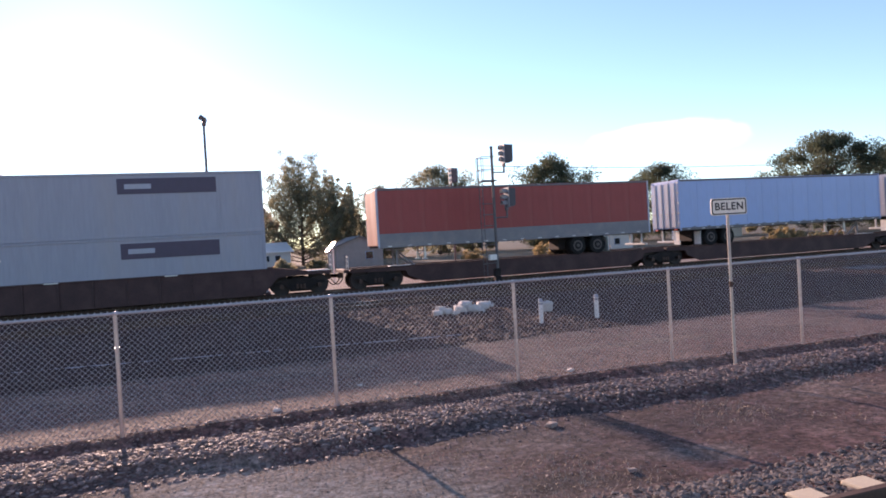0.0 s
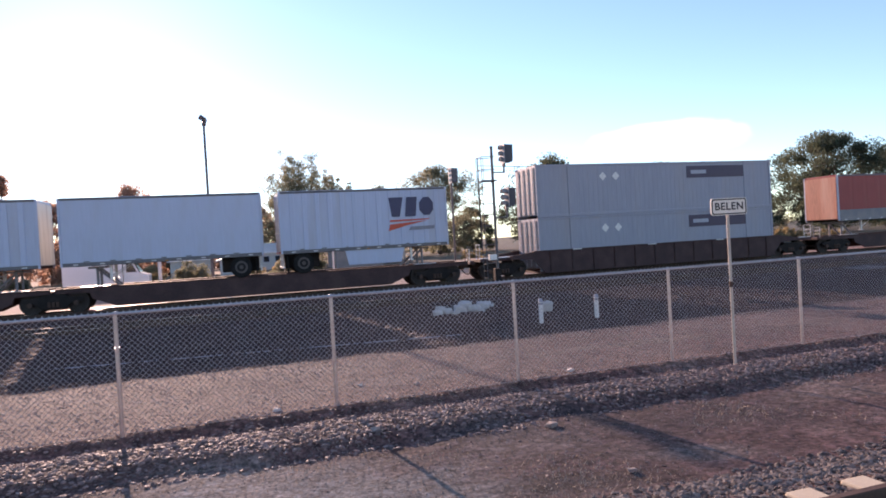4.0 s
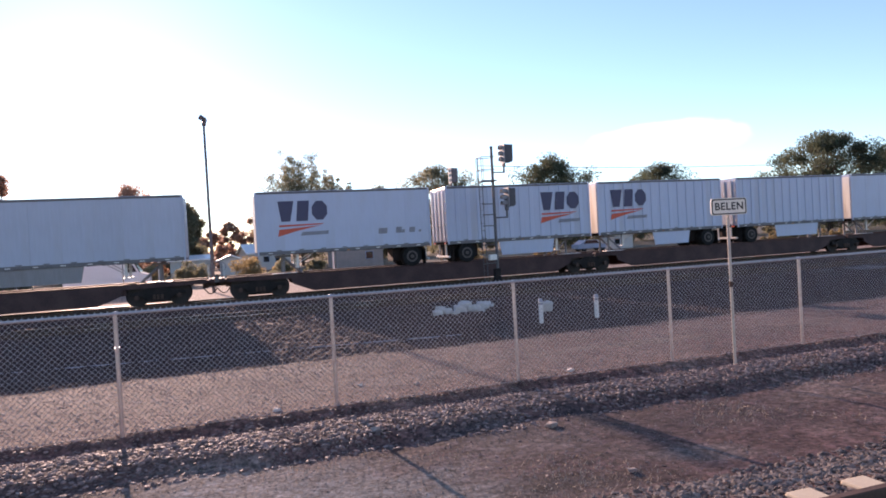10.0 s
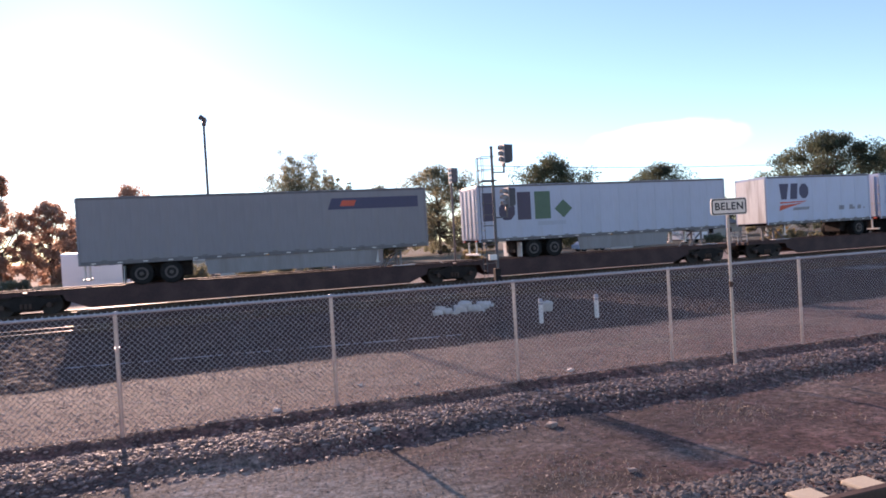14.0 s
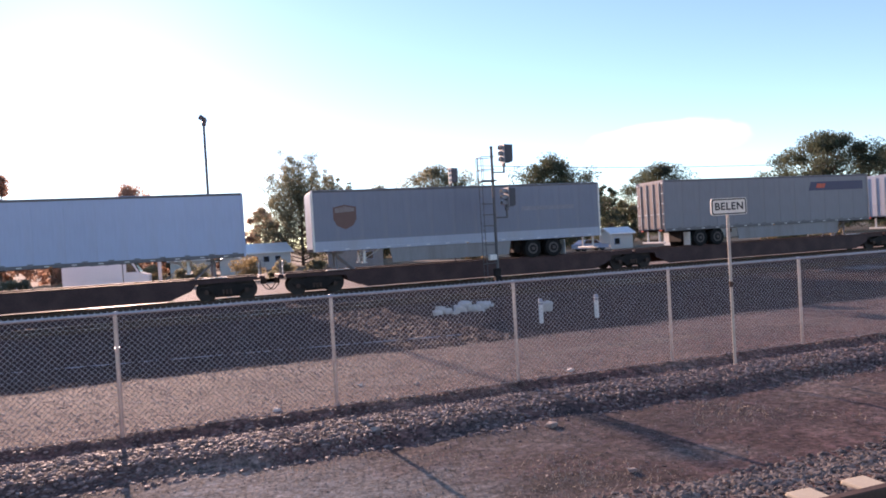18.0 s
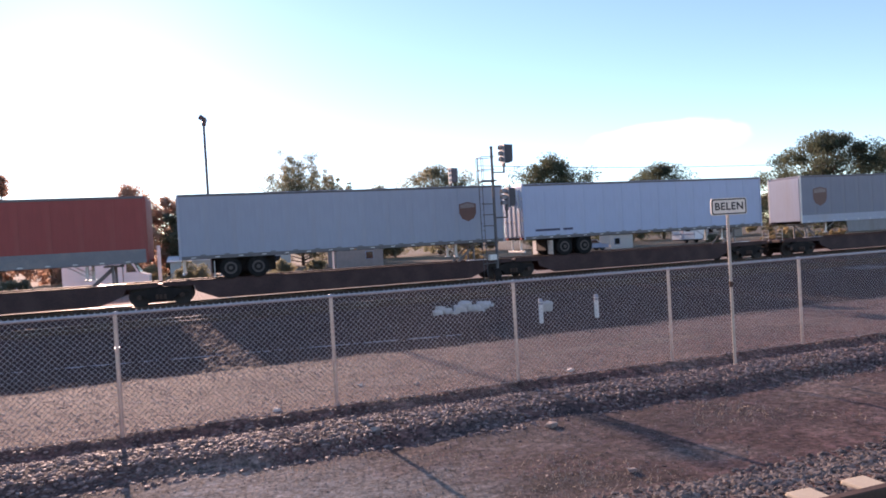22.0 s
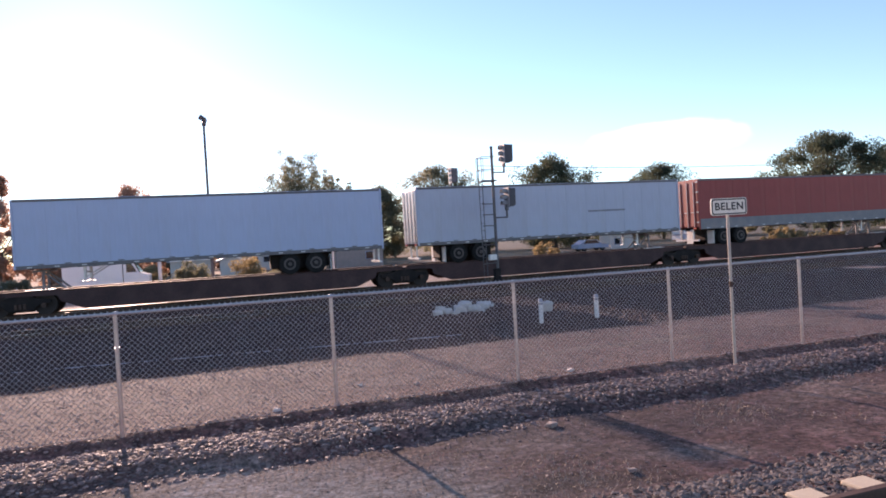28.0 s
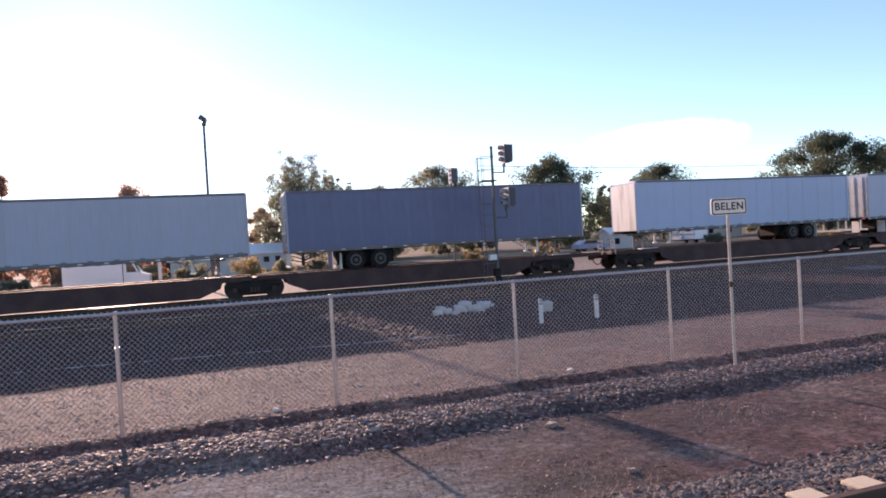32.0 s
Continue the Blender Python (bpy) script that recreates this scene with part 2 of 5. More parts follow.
def ground_mat():
    """Packed dirt with gravelly grain, paler dust, dark oil stains, a painted shadow streak and ballast-grey along the
    tracks.
    """
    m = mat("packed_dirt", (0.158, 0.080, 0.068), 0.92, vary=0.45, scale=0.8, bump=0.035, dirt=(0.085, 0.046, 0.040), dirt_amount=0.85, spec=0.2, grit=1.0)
    n, l = m.node_tree.nodes, m.node_tree.links
    b = n["Principled BSDF"]
    old = b.inputs["Base Color"].links[0].from_socket
    co, sep = n.new("ShaderNodeTexCoord"), n.new("ShaderNodeSeparateXYZ")
    l.new(co.outputs["Object"], sep.inputs[0])
    ragged, edge = n.new("ShaderNodeTexNoise"), n.new("ShaderNodeMath")
    ragged.inputs["Scale"].default_value, ragged.inputs["Detail"].default_value = 1.4, 6
    l.new(co.outputs["Object"], ragged.inputs["Vector"])
    edge.operation = "MULTIPLY_ADD"
    edge.inputs[1].default_value = 1.6
    l.new(ragged.outputs["Fac"], edge.inputs[0])
    away = n.new("ShaderNodeMath")
    away.operation = "SUBTRACT"
    away.inputs[1].default_value = 0.8
    l.new(sep.outputs["Y"], away.inputs[0])
    l.new(away.outputs[0], edge.inputs[2])
    dust, rg, mix = n.new("ShaderNodeTexNoise"), n.new("ShaderNodeMapRange"), n.new("ShaderNodeMix")
    dust.inputs["Scale"].default_value, dust.inputs["Detail"].default_value = 0.42, 5
    l.new(co.outputs["Object"], dust.inputs["Vector"])
    rg.inputs["From Min"].default_value, rg.inputs["From Max"].default_value, rg.inputs["To Max"].default_value = 0.5, 0.68, 0.55
    l.new(dust.outputs["Fac"], rg.inputs["Value"])
    mix.data_type = "RGBA"
    mix.inputs["B"].default_value = (0.30, 0.195, 0.15, 1)
    l.new(rg.outputs[0], mix.inputs["Factor"])
    l.new(old, mix.inputs["A"])
    old = mix.outputs["Result"]
    for lo, hi, col in ((14.0, 14.6, (0.05, 0.034, 0.032)), (35.6, 36.6, (0.29, 0.21, 0.17)), (44.0, 58.0, (0.135, 0.105, 0.07))):
        rg, mix = n.new("ShaderNodeMapRange"), n.new("ShaderNodeMix")
        mix.data_type = "RGBA"
        rg.inputs["From Min"].default_value, rg.inputs["From Max"].default_value = lo, hi
        l.new(edge.outputs[0], rg.inputs["Value"])
        l.new(rg.outputs[0], mix.inputs["Factor"])
        l.new(old, mix.inputs["A"])
        mix.inputs["B"].default_value = (*col, 1)
        old = mix.outputs["Result"]
    for cx, cy, rx, ry, turn, col, amount in STAINS_AND_SHADE:
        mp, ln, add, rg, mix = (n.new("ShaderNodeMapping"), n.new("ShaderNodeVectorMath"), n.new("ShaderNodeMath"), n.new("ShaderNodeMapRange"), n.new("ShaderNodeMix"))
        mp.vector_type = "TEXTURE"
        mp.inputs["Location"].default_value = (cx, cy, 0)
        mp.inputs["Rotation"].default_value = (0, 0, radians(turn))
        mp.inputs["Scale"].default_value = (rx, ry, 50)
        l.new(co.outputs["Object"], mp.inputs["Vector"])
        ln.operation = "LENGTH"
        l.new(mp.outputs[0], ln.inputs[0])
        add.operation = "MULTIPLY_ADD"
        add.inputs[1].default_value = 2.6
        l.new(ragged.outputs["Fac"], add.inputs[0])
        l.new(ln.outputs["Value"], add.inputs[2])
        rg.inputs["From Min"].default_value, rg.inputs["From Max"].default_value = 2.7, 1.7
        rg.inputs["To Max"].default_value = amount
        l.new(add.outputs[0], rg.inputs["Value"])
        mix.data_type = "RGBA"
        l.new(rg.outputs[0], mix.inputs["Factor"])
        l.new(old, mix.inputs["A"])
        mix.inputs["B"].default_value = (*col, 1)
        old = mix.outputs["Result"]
    grain, gr, gm = n.new("ShaderNodeTexNoise"), n.new("ShaderNodeMapRange"), n.new("ShaderNodeVectorMath")
    grain.inputs["Scale"].default_value, grain.inputs["Detail"].default_value, grain.inputs["Roughness"].default_value = 7.0, 8, 0.75
    l.new(co.outputs["Object"], grain.inputs["Vector"])
    gr.inputs["From Min"].default_value, gr.inputs["From Max"].default_value = 0.36, 0.64
    gr.inputs["To Min"].default_value, gr.inputs["To Max"].default_value = 0.42, 1.65
    l.new(grain.outputs["Fac"], gr.inputs["Value"])
    gm.operation = "SCALE"
    l.new(old, gm.inputs[0])
    l.new(gr.outputs[0], gm.inputs["Scale"])
    old = gm.outputs[0]
    speck, rg, mix = n.new("ShaderNodeTexVoronoi"), n.new("ShaderNodeMapRange"), n.new("ShaderNodeVectorMath")
    speck.inputs["Scale"].default_value = 22
    l.new(co.outputs["Object"], speck.inputs["Vector"])
    sepc = n.new("ShaderNodeSeparateColor")
    l.new(speck.outputs["Color"], sepc.inputs[0])
    rg.inputs["To Min"].default_value, rg.inputs["To Max"].default_value = 0.6, 1.4
    l.new(sepc.outputs[0], rg.inputs["Value"])
    mix.operation = "SCALE"
    l.new(old, mix.inputs[0])
    l.new(rg.outputs[0], mix.inputs["Scale"])
    l.new(mix.outputs[0], b.inputs["Base Color"])
    return m


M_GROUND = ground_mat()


# ---- mesh helpers ----
def part(name, bm, material, parent, label=""):
    me = bpy.data.meshes.new(name)
    bm.normal_update()
    bm.to_mesh(me)
    bm.free()
    me.materials.append(material)
    ob = new(name, me)
    ob.parent = parent
    return tagged(ob, label) if label else ob


def thing(name, x, y, z, label, category, group="", kind=""):
    e = new(name)
    e.empty_display_size = 0.2
    e.location = (x, y, z)
    return tagged(e, label, category, group, kind)


def solo(name, bm, material, label, category, group="", kind="", at=(0, 0, 0)):
    ob = part(name, bm, material, None)
    ob.location = at
    return tagged(ob, label, category, group, kind)


def box(bm, x0, x1, y0, y1, z0, z1, bevel=0.0):
    vs = [bm.verts.new((x, y, z)) for x in (x0, x1) for y in (y0, y1) for z in (z0, z1)]
    fs = [bm.faces.new([vs[i] for i in q]) for q in ((0, 1, 3, 2), (4, 6, 7, 5), (0, 4, 5, 1), (2, 3, 7, 6), (0, 2, 6, 4), (1, 5, 7, 3))]
    if bevel:
        es = list({e for f in fs for e in f.edges})
        bmesh.ops.bevel(bm, geom=es, offset=bevel, segments=2, affect="EDGES", profile=0.5)
    return bm


def rod(bm, a, b, r, n=8, r2=None):
    """A round bar from a to b."""
    a, b = Vector(a), Vector(b)
    m = Matrix.Translation((a + b) / 2) @ (b - a).to_track_quat("Z", "Y").to_matrix().to_4x4()
    bmesh.ops.create_cone(bm, cap_ends=True, segments=n, radius1=r, radius2=r if r2 is None else r2, depth=(b - a).length, matrix=m)
    return bm


def tube(bm, pts, r, n=6):
    """One bent round bar through a row of points."""
    pts = [Vector(p) for p in pts]
    rings = []
    for i, p in enumerate(pts):
        d = (pts[min(i + 1, len(pts) - 1)] - pts[max(i - 1, 0)]).normalized()
        u = d.orthogonal().normalized() if not rings else (ref - d * ref.dot(d)).normalized()
        ref, w = u, d.cross(u)
        rings.append([bm.verts.new(p + (u * math.cos(2 * math.pi * k / n) + w * math.sin(2 * math.pi * k / n)) * r) for k in range(n)])
    for a, b in zip(rings, rings[1:]):
        for k in range(n):
            bm.faces.new((a[k], a[(k + 1) % n], b[(k + 1) % n], b[k]))
    bm.faces.new(rings[0][::-1])
    bm.faces.new(rings[-1])
    return bm


def prism(bm, pts, axis, a, b):
    """A closed outline, given in the two other axes, drawn out along one axis from a to b."""
    def v(p, d):
        return {"x": (d, p[0], p[1]), "y": (p[0], d, p[1]), "z": (p[0], p[1], d)}[axis]
    lo, hi = [bm.verts.new(v(p, a)) for p in pts], [bm.verts.new(v(p, b)) for p in pts]
    bm.faces.new(lo[::-1])
    bm.faces.new(hi)
    for i in range(len(pts)):
        j = (i + 1) % len(pts)
        bm.faces.new((lo[i], lo[j], hi[j], hi[i]))
    bmesh.ops.recalc_face_normals(bm, faces=bm.faces)
    return bm


def BM():
    return bmesh.new()


def repeats(name, bm, material, parent, places, label=""):
    """Alike parts that share one mesh, one at each place."""
    first = part(name, bm, material, parent, label)
    obs = [first]
    for _ in places[1:]:
        ob = new(name, first.data)
        ob.parent = parent
        obs.append(tagged(ob, label) if label else ob)
    for ob, p in zip(obs, places):
        ob.location = p
    return obs


def soup(name, verts, faces, material, parent=None):
    """A mesh from arrays of points and of equal-sided faces."""
    verts, faces = np.asarray(verts, np.float32), np.asarray(faces, np.int32)
    me = bpy.data.meshes.new(name)
    me.vertices.add(len(verts))
    me.vertices.foreach_set("co", verts.ravel())
    me.loops.add(faces.size)
    me.loops.foreach_set("vertex_index", faces.ravel())
    me.polygons.add(len(faces))
    me.polygons.foreach_set("loop_start", np.arange(len(faces), dtype=np.int32) * faces.shape[1])
    me.update(calc_edges=True)
    me.polygons.foreach_set("use_smooth", np.zeros(len(faces), bool))
    me.validate()
    me.materials.append(material)
    ob = new(name, me)
    ob.parent = parent
    return ob


# ---- ground ----
PROFILE = ((-60, 0.0), (-2.0, 0.0), (1.2, 0.10), (1.9, 0.20), (4.35, 0.20), (5.35, -0.06), (6.2, -0.08), (8.25, -0.09), (8.55, 0.02), (9.1, 0.03), (9.5, -0.03), (9.72, -0.07),
           (9.88, -0.06), (10.07, 0.035), (10.6, 0.03), (15.6, 0.02), (16.1, 0.05), (19.0, 0.04), (22.4, 0.06), (23.3, 0.13), (26.2, 0.13), (27.2, 0.04),
           (31.0, 0.05), (31.9, 0.12), (35.3, 0.12), (36.4, 0.04), (60, 0.05), (4000, 0.0))
PY, PZ = np.array([p[0] for p in PROFILE], float), np.array([p[1] for p in PROFILE], float)


def lumps(x, y):
    x, y = np.asarray(x, float), np.asarray(y, float)
    return (0.012 * np.sin(1.9 * x + 0.8 * y) * np.sin(1.3 * y - 0.5 * x) + 0.009 * np.sin(4.7 * x + 1.1) * np.sin(3.9 * y + 0.7 * x)
            + 0.006 * np.sin(9.1 * x - 4.0 * y) * np.sin(8.3 * y + 3 * x))


def gz(x, y):
    x, y = np.asarray(x, float), np.asarray(y, float)
    wob = 0.10 * np.sin(1.1 * x) + 0.06 * np.sin(2.7 * x + 1)
    near = np.clip((30 - np.abs(y)) / 4, 0, 1) * np.clip((45 - np.abs(x)) / 6, 0, 1)
    return np.interp(y + wob * near * np.clip(np.abs(y - 10.0) * 1.2, 0, 1) * np.clip((22 - y) / 3, 0, 1) * np.clip((y - 4.4) * 2, 0, 1), PY, PZ) + lumps(x, y) * near + (
        0.026 * np.sin(4.3 * x + 0.6) * np.sin(10.7 * x + 2.0) + 0.012 * np.sin(17.9 * x)) * np.exp(-((y - 10.06) / 0.13) ** 2)


def ground():
    xs = np.concatenate([np.array([-3000, -900, -300, -120, -60, -40, -25, -15, -10]), np.arange(-7, 24, 0.13), np.arange(24.2, 60, 1.2), np.array([70, 90, 120, 200, 400, 900, 3000])])
    ys = np.concatenate([np.array([-300, -60, -20, -8, -3, -1]), np.arange(0, 4.2, 0.3), np.arange(4.2, 11.5, 0.09), np.arange(11.6, 22, 0.25), np.arange(22.2, 38, 0.4),
                         np.array([40, 45, 52, 60, 75, 100, 150, 250, 500, 1200, 4000])])
    gx, gy = np.meshgrid(xs, ys)
    verts = np.stack([gx.ravel(), gy.ravel(), gz(gx, gy).ravel()], 1)
    w = len(xs)
    i = (np.arange(len(ys) - 1)[:, None] * w + np.arange(w - 1)[None]).ravel()
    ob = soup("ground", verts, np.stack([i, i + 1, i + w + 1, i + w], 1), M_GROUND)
    ob.data.polygons.foreach_set("use_smooth", [True] * len(ob.data.polygons))
    tagged(ob, "brown packed dirt yard with gravel, stains and a painted shadow streak", "ground", kind="structure")


def stones(name, n, area, size, material, label, seed, flat=0.55, keep=None, tiny=False):
    """Loose angular stones, strewn over a stretch of ground."""
    rng = np.random.default_rng(seed)
    bm = BM()
    bmesh.ops.create_icosphere(bm, subdivisions=1, radius=1.0)
    tv = np.array([v.co[:] for v in bm.verts])
    tf = np.array([[v.index for v in f.verts] for f in bm.faces])
    bm.free()
    if tiny:
        tv = np.array([(1, 0, 0), (0, 1, 0), (-1, 0, 0), (0, -1, 0), (0, 0, 1), (0, 0, -1)], float)
        tf = np.array([(0, 1, 4), (1, 2, 4), (2, 3, 4), (3, 0, 4), (1, 0, 5), (2, 1, 5), (3, 2, 5), (0, 3, 5)])
    x = rng.uniform(area[0], area[1], n)
    y = rng.uniform(area[2], area[3], n)
    if keep is not None:
        k = rng.random(n) < keep(x, y)
        x, y = x[k], y[k]
        n = len(x)
    r = size[0] + (size[1] - size[0]) * rng.random(n) ** 2.2
    v = tv[None] * (1 + rng.uniform(-0.42, 0.42, (n, len(tv), 1))) * r[:, None, None]
    v = v * np.stack([rng.uniform(0.8, 1.7, n), rng.uniform(0.6, 1.1, n), rng.uniform(flat - 0.25, flat + 0.2, n)], 1)[:, None]
    a = rng.uniform(0, 6.28, n)
    c, s = np.cos(a)[:, None], np.sin(a)[:, None]
    v = np.stack([v[..., 0] * c - v[..., 1] * s, v[..., 0] * s + v[..., 1] * c, v[..., 2]], 2)
    v[..., 0] += x[:, None]
    v[..., 1] += y[:, None]
    v[..., 2] += (gz(x, y) + r * 0.22)[:, None]
    f = (tf[None] + (np.arange(n) * len(tv))[:, None, None]).reshape(-1, 3)
    return tagged(soup(name, v.reshape(-1, 3), f, material), label, "gravel", kind="stuff")


ground()

# ---- tracks ----
RAIL_Z, TRAIN_Y, SPEED, T0 = 0.26, 32.24, 7.635, 9.2
CENTRE = TRAIN_Y + 1.30


def rail_bm(x0, x1, h=0.17):
    o = [(-0.07, 0), (0.07, 0), (0.07, 0.015), (0.012, 0.035), (0.012, h - 0.045), (0.036, h - 0.035), (0.036, h - 0.006), (0.028, h), (-0.028, h), (-0.036, h - 0.006),
         (-0.036, h - 0.035), (-0.012, h - 0.045), (-0.012, 0.035), (-0.07, 0.015)]
    return prism(BM(), o, "x", x0, x1)


def track(name, yc, top, x0, x1, label, concrete=False, near=None):
    """A railway track: two rails with polished heads, and its sleepers."""
    t = thing(name, 0, yc, 0, label, "railway track", kind="structure")
    for s in (-1, 1):
        r = part("rail", rail_bm(x0, x1), M_RUST, t)
        r.location = (0, s * 0.7525, top - 0.17)
        part("railhead", box(BM(), x0, x1, s * 0.7525 - 0.030, s * 0.7525 + 0.030, top - 0.004, top + 0.003), M_RUST if concrete else M_TREAD, t, "worn steel running surface")
    bm = box(BM(), -0.135, 0.135, -1.29, 1.29, -0.17, 0.012, bevel=0.02)
    me = None
    k0, k1 = near or (x0, x1)
    step = 0.61 if concrete else 0.52
    x = k0
    while x < k1:
        if me is None:
            ob = part("sleeper", bm, M_CTIE if concrete else M_TIE, t)
            me = ob.data
        else:
            ob = new("sleeper", me)
            ob.parent = t
        ob.location = (x, 0, top - 0.17 if concrete else top - 0.19)
        x += step
    return t


track("passing_track", 24.65, 0.275, -60, 140, "empty track with rusty rails on low ballast", near=(-12, 42))
track("train_track", CENTRE, RAIL_Z, -260, 260, "main track with polished rails under the train", near=(-14, 62))
track("near_track", 3.0, 0.40, -40, 60, "track with pale concrete sleepers in the foreground", concrete=True, near=(-6.56, 24.5))


# ---- the train ----
def cyl_y(bm, x, y0, y1, z, r, n=20):
    return rod(bm, (x, y0, z), (x, y1, z), r, n)


TRAIN, WHEELS = [], []
WHEEL_R = 0.47


def on_train(ob, s):
    TRAIN.append((ob, s))
    return ob


def wheelset(parent, x):
    """An axle with two flanged wheels; it turns as the train rolls."""
    bm = BM()
    cyl_y(bm, 0, -0.95, 0.95, 0, 0.075, 10)
    for s in (-1, 1):
        cyl_y(bm, 0, s * 0.69, s * 0.82, 0, WHEEL_R, 28)
        cyl_y(bm, 0, s * 0.66, s * 0.69, 0, WHEEL_R + 0.025, 28)
        cyl_y(bm, 0, s * 0.82, s * 0.86, 0, 0.13, 12)
        for k in range(4):
            a = k * math.pi / 2
            cyl_y(bm, 0.24 * math.cos(a), s * 0.815, s * 0.835, 0.24 * math.sin(a), 0.05, 8)
    ob = part("wheelset", bm, M_WHEEL, parent, "rolled steel wheels on one axle")
    ob.location = (x, 0, WHEEL_R)
    WHEELS.append(ob)
    return ob


def bogie(parent, x):
    """A freight-car truck: cast side frames, bolster, springs, bearing caps, wheelsets."""
    b = part("truck", box(BM(), -0.2, 0.2, -1.0, 1.0, 0.45, 0.78, 0.03), M_DARK, parent, "dark cast-steel freight truck")
    b.location = (x, 1.30, 0)
    for s in (-1, 1):
        o = [(-1.12, 0.50), (-1.10, 0.62), (-0.75, 0.66), (-0.35, 0.80), (0.35, 0.80), (0.75, 0.66), (1.10, 0.62), (1.12, 0.50), (0.72, 0.47), (0.45, 0.24), (-0.45, 0.24), (-0.72, 0.47)]
        o = [(p[0] * 1.06, p[1] * 1.08 - 0.02) for p in o]
        part("side_frame", prism(BM(), o, "y", s * 1.02 - 0.06, s * 1.02 + 0.06), M_DARK, b)
        repeats("spring", rod(BM(), (0, s * 1.10, 0.30), (0, s * 1.10, 0.52), 0.065, 8), M_RUST, b, [(k, 0, 0) for k in (-0.16, 0, 0.16)])
        for k in (-0.90, 0.90):
            part("bearing_cap", cyl_y(BM(), k, s * 1.0, s * 1.17, 0.43, 0.11, 12), M_RUST, b)
    rig = box(BM(), -0.52, 0.52, -0.93, 0.93, 0.16, 0.46, 0.03)
    for k in (-0.40, 0.40):
        rod(rig, (k, -0.9, 0.5), (k, 0.9, 0.5), 0.07, 8)
    part("brake_rigging", rig, M_DARK, b, "black brake beams and levers")
    for k in (-0.90, 0.90):
        wheelset(b, k)
    return b


def coupler(parent, x, way):
    bm = box(BM(), min(x, x + way * 0.7), max(x, x + way * 0.7), 1.22, 1.38, 0.66, 0.84, 0.03)
    box(bm, x + way * 0.62 - 0.14, x + way * 0.62 + 0.14, 1.16, 1.44, 0.6, 0.9, 0.04)
    part("coupler", bm, M_RUST, parent)
    pts = [(x + way * (0.1 + 0.6 * k / 6), 0.9 + 0.02 * k, 0.6 - 0.28 * math.sin(math.pi * k / 6)) for k in range(7)]
    part("air_hose", tube(BM(), pts, 0.025), M_TYRE, parent)


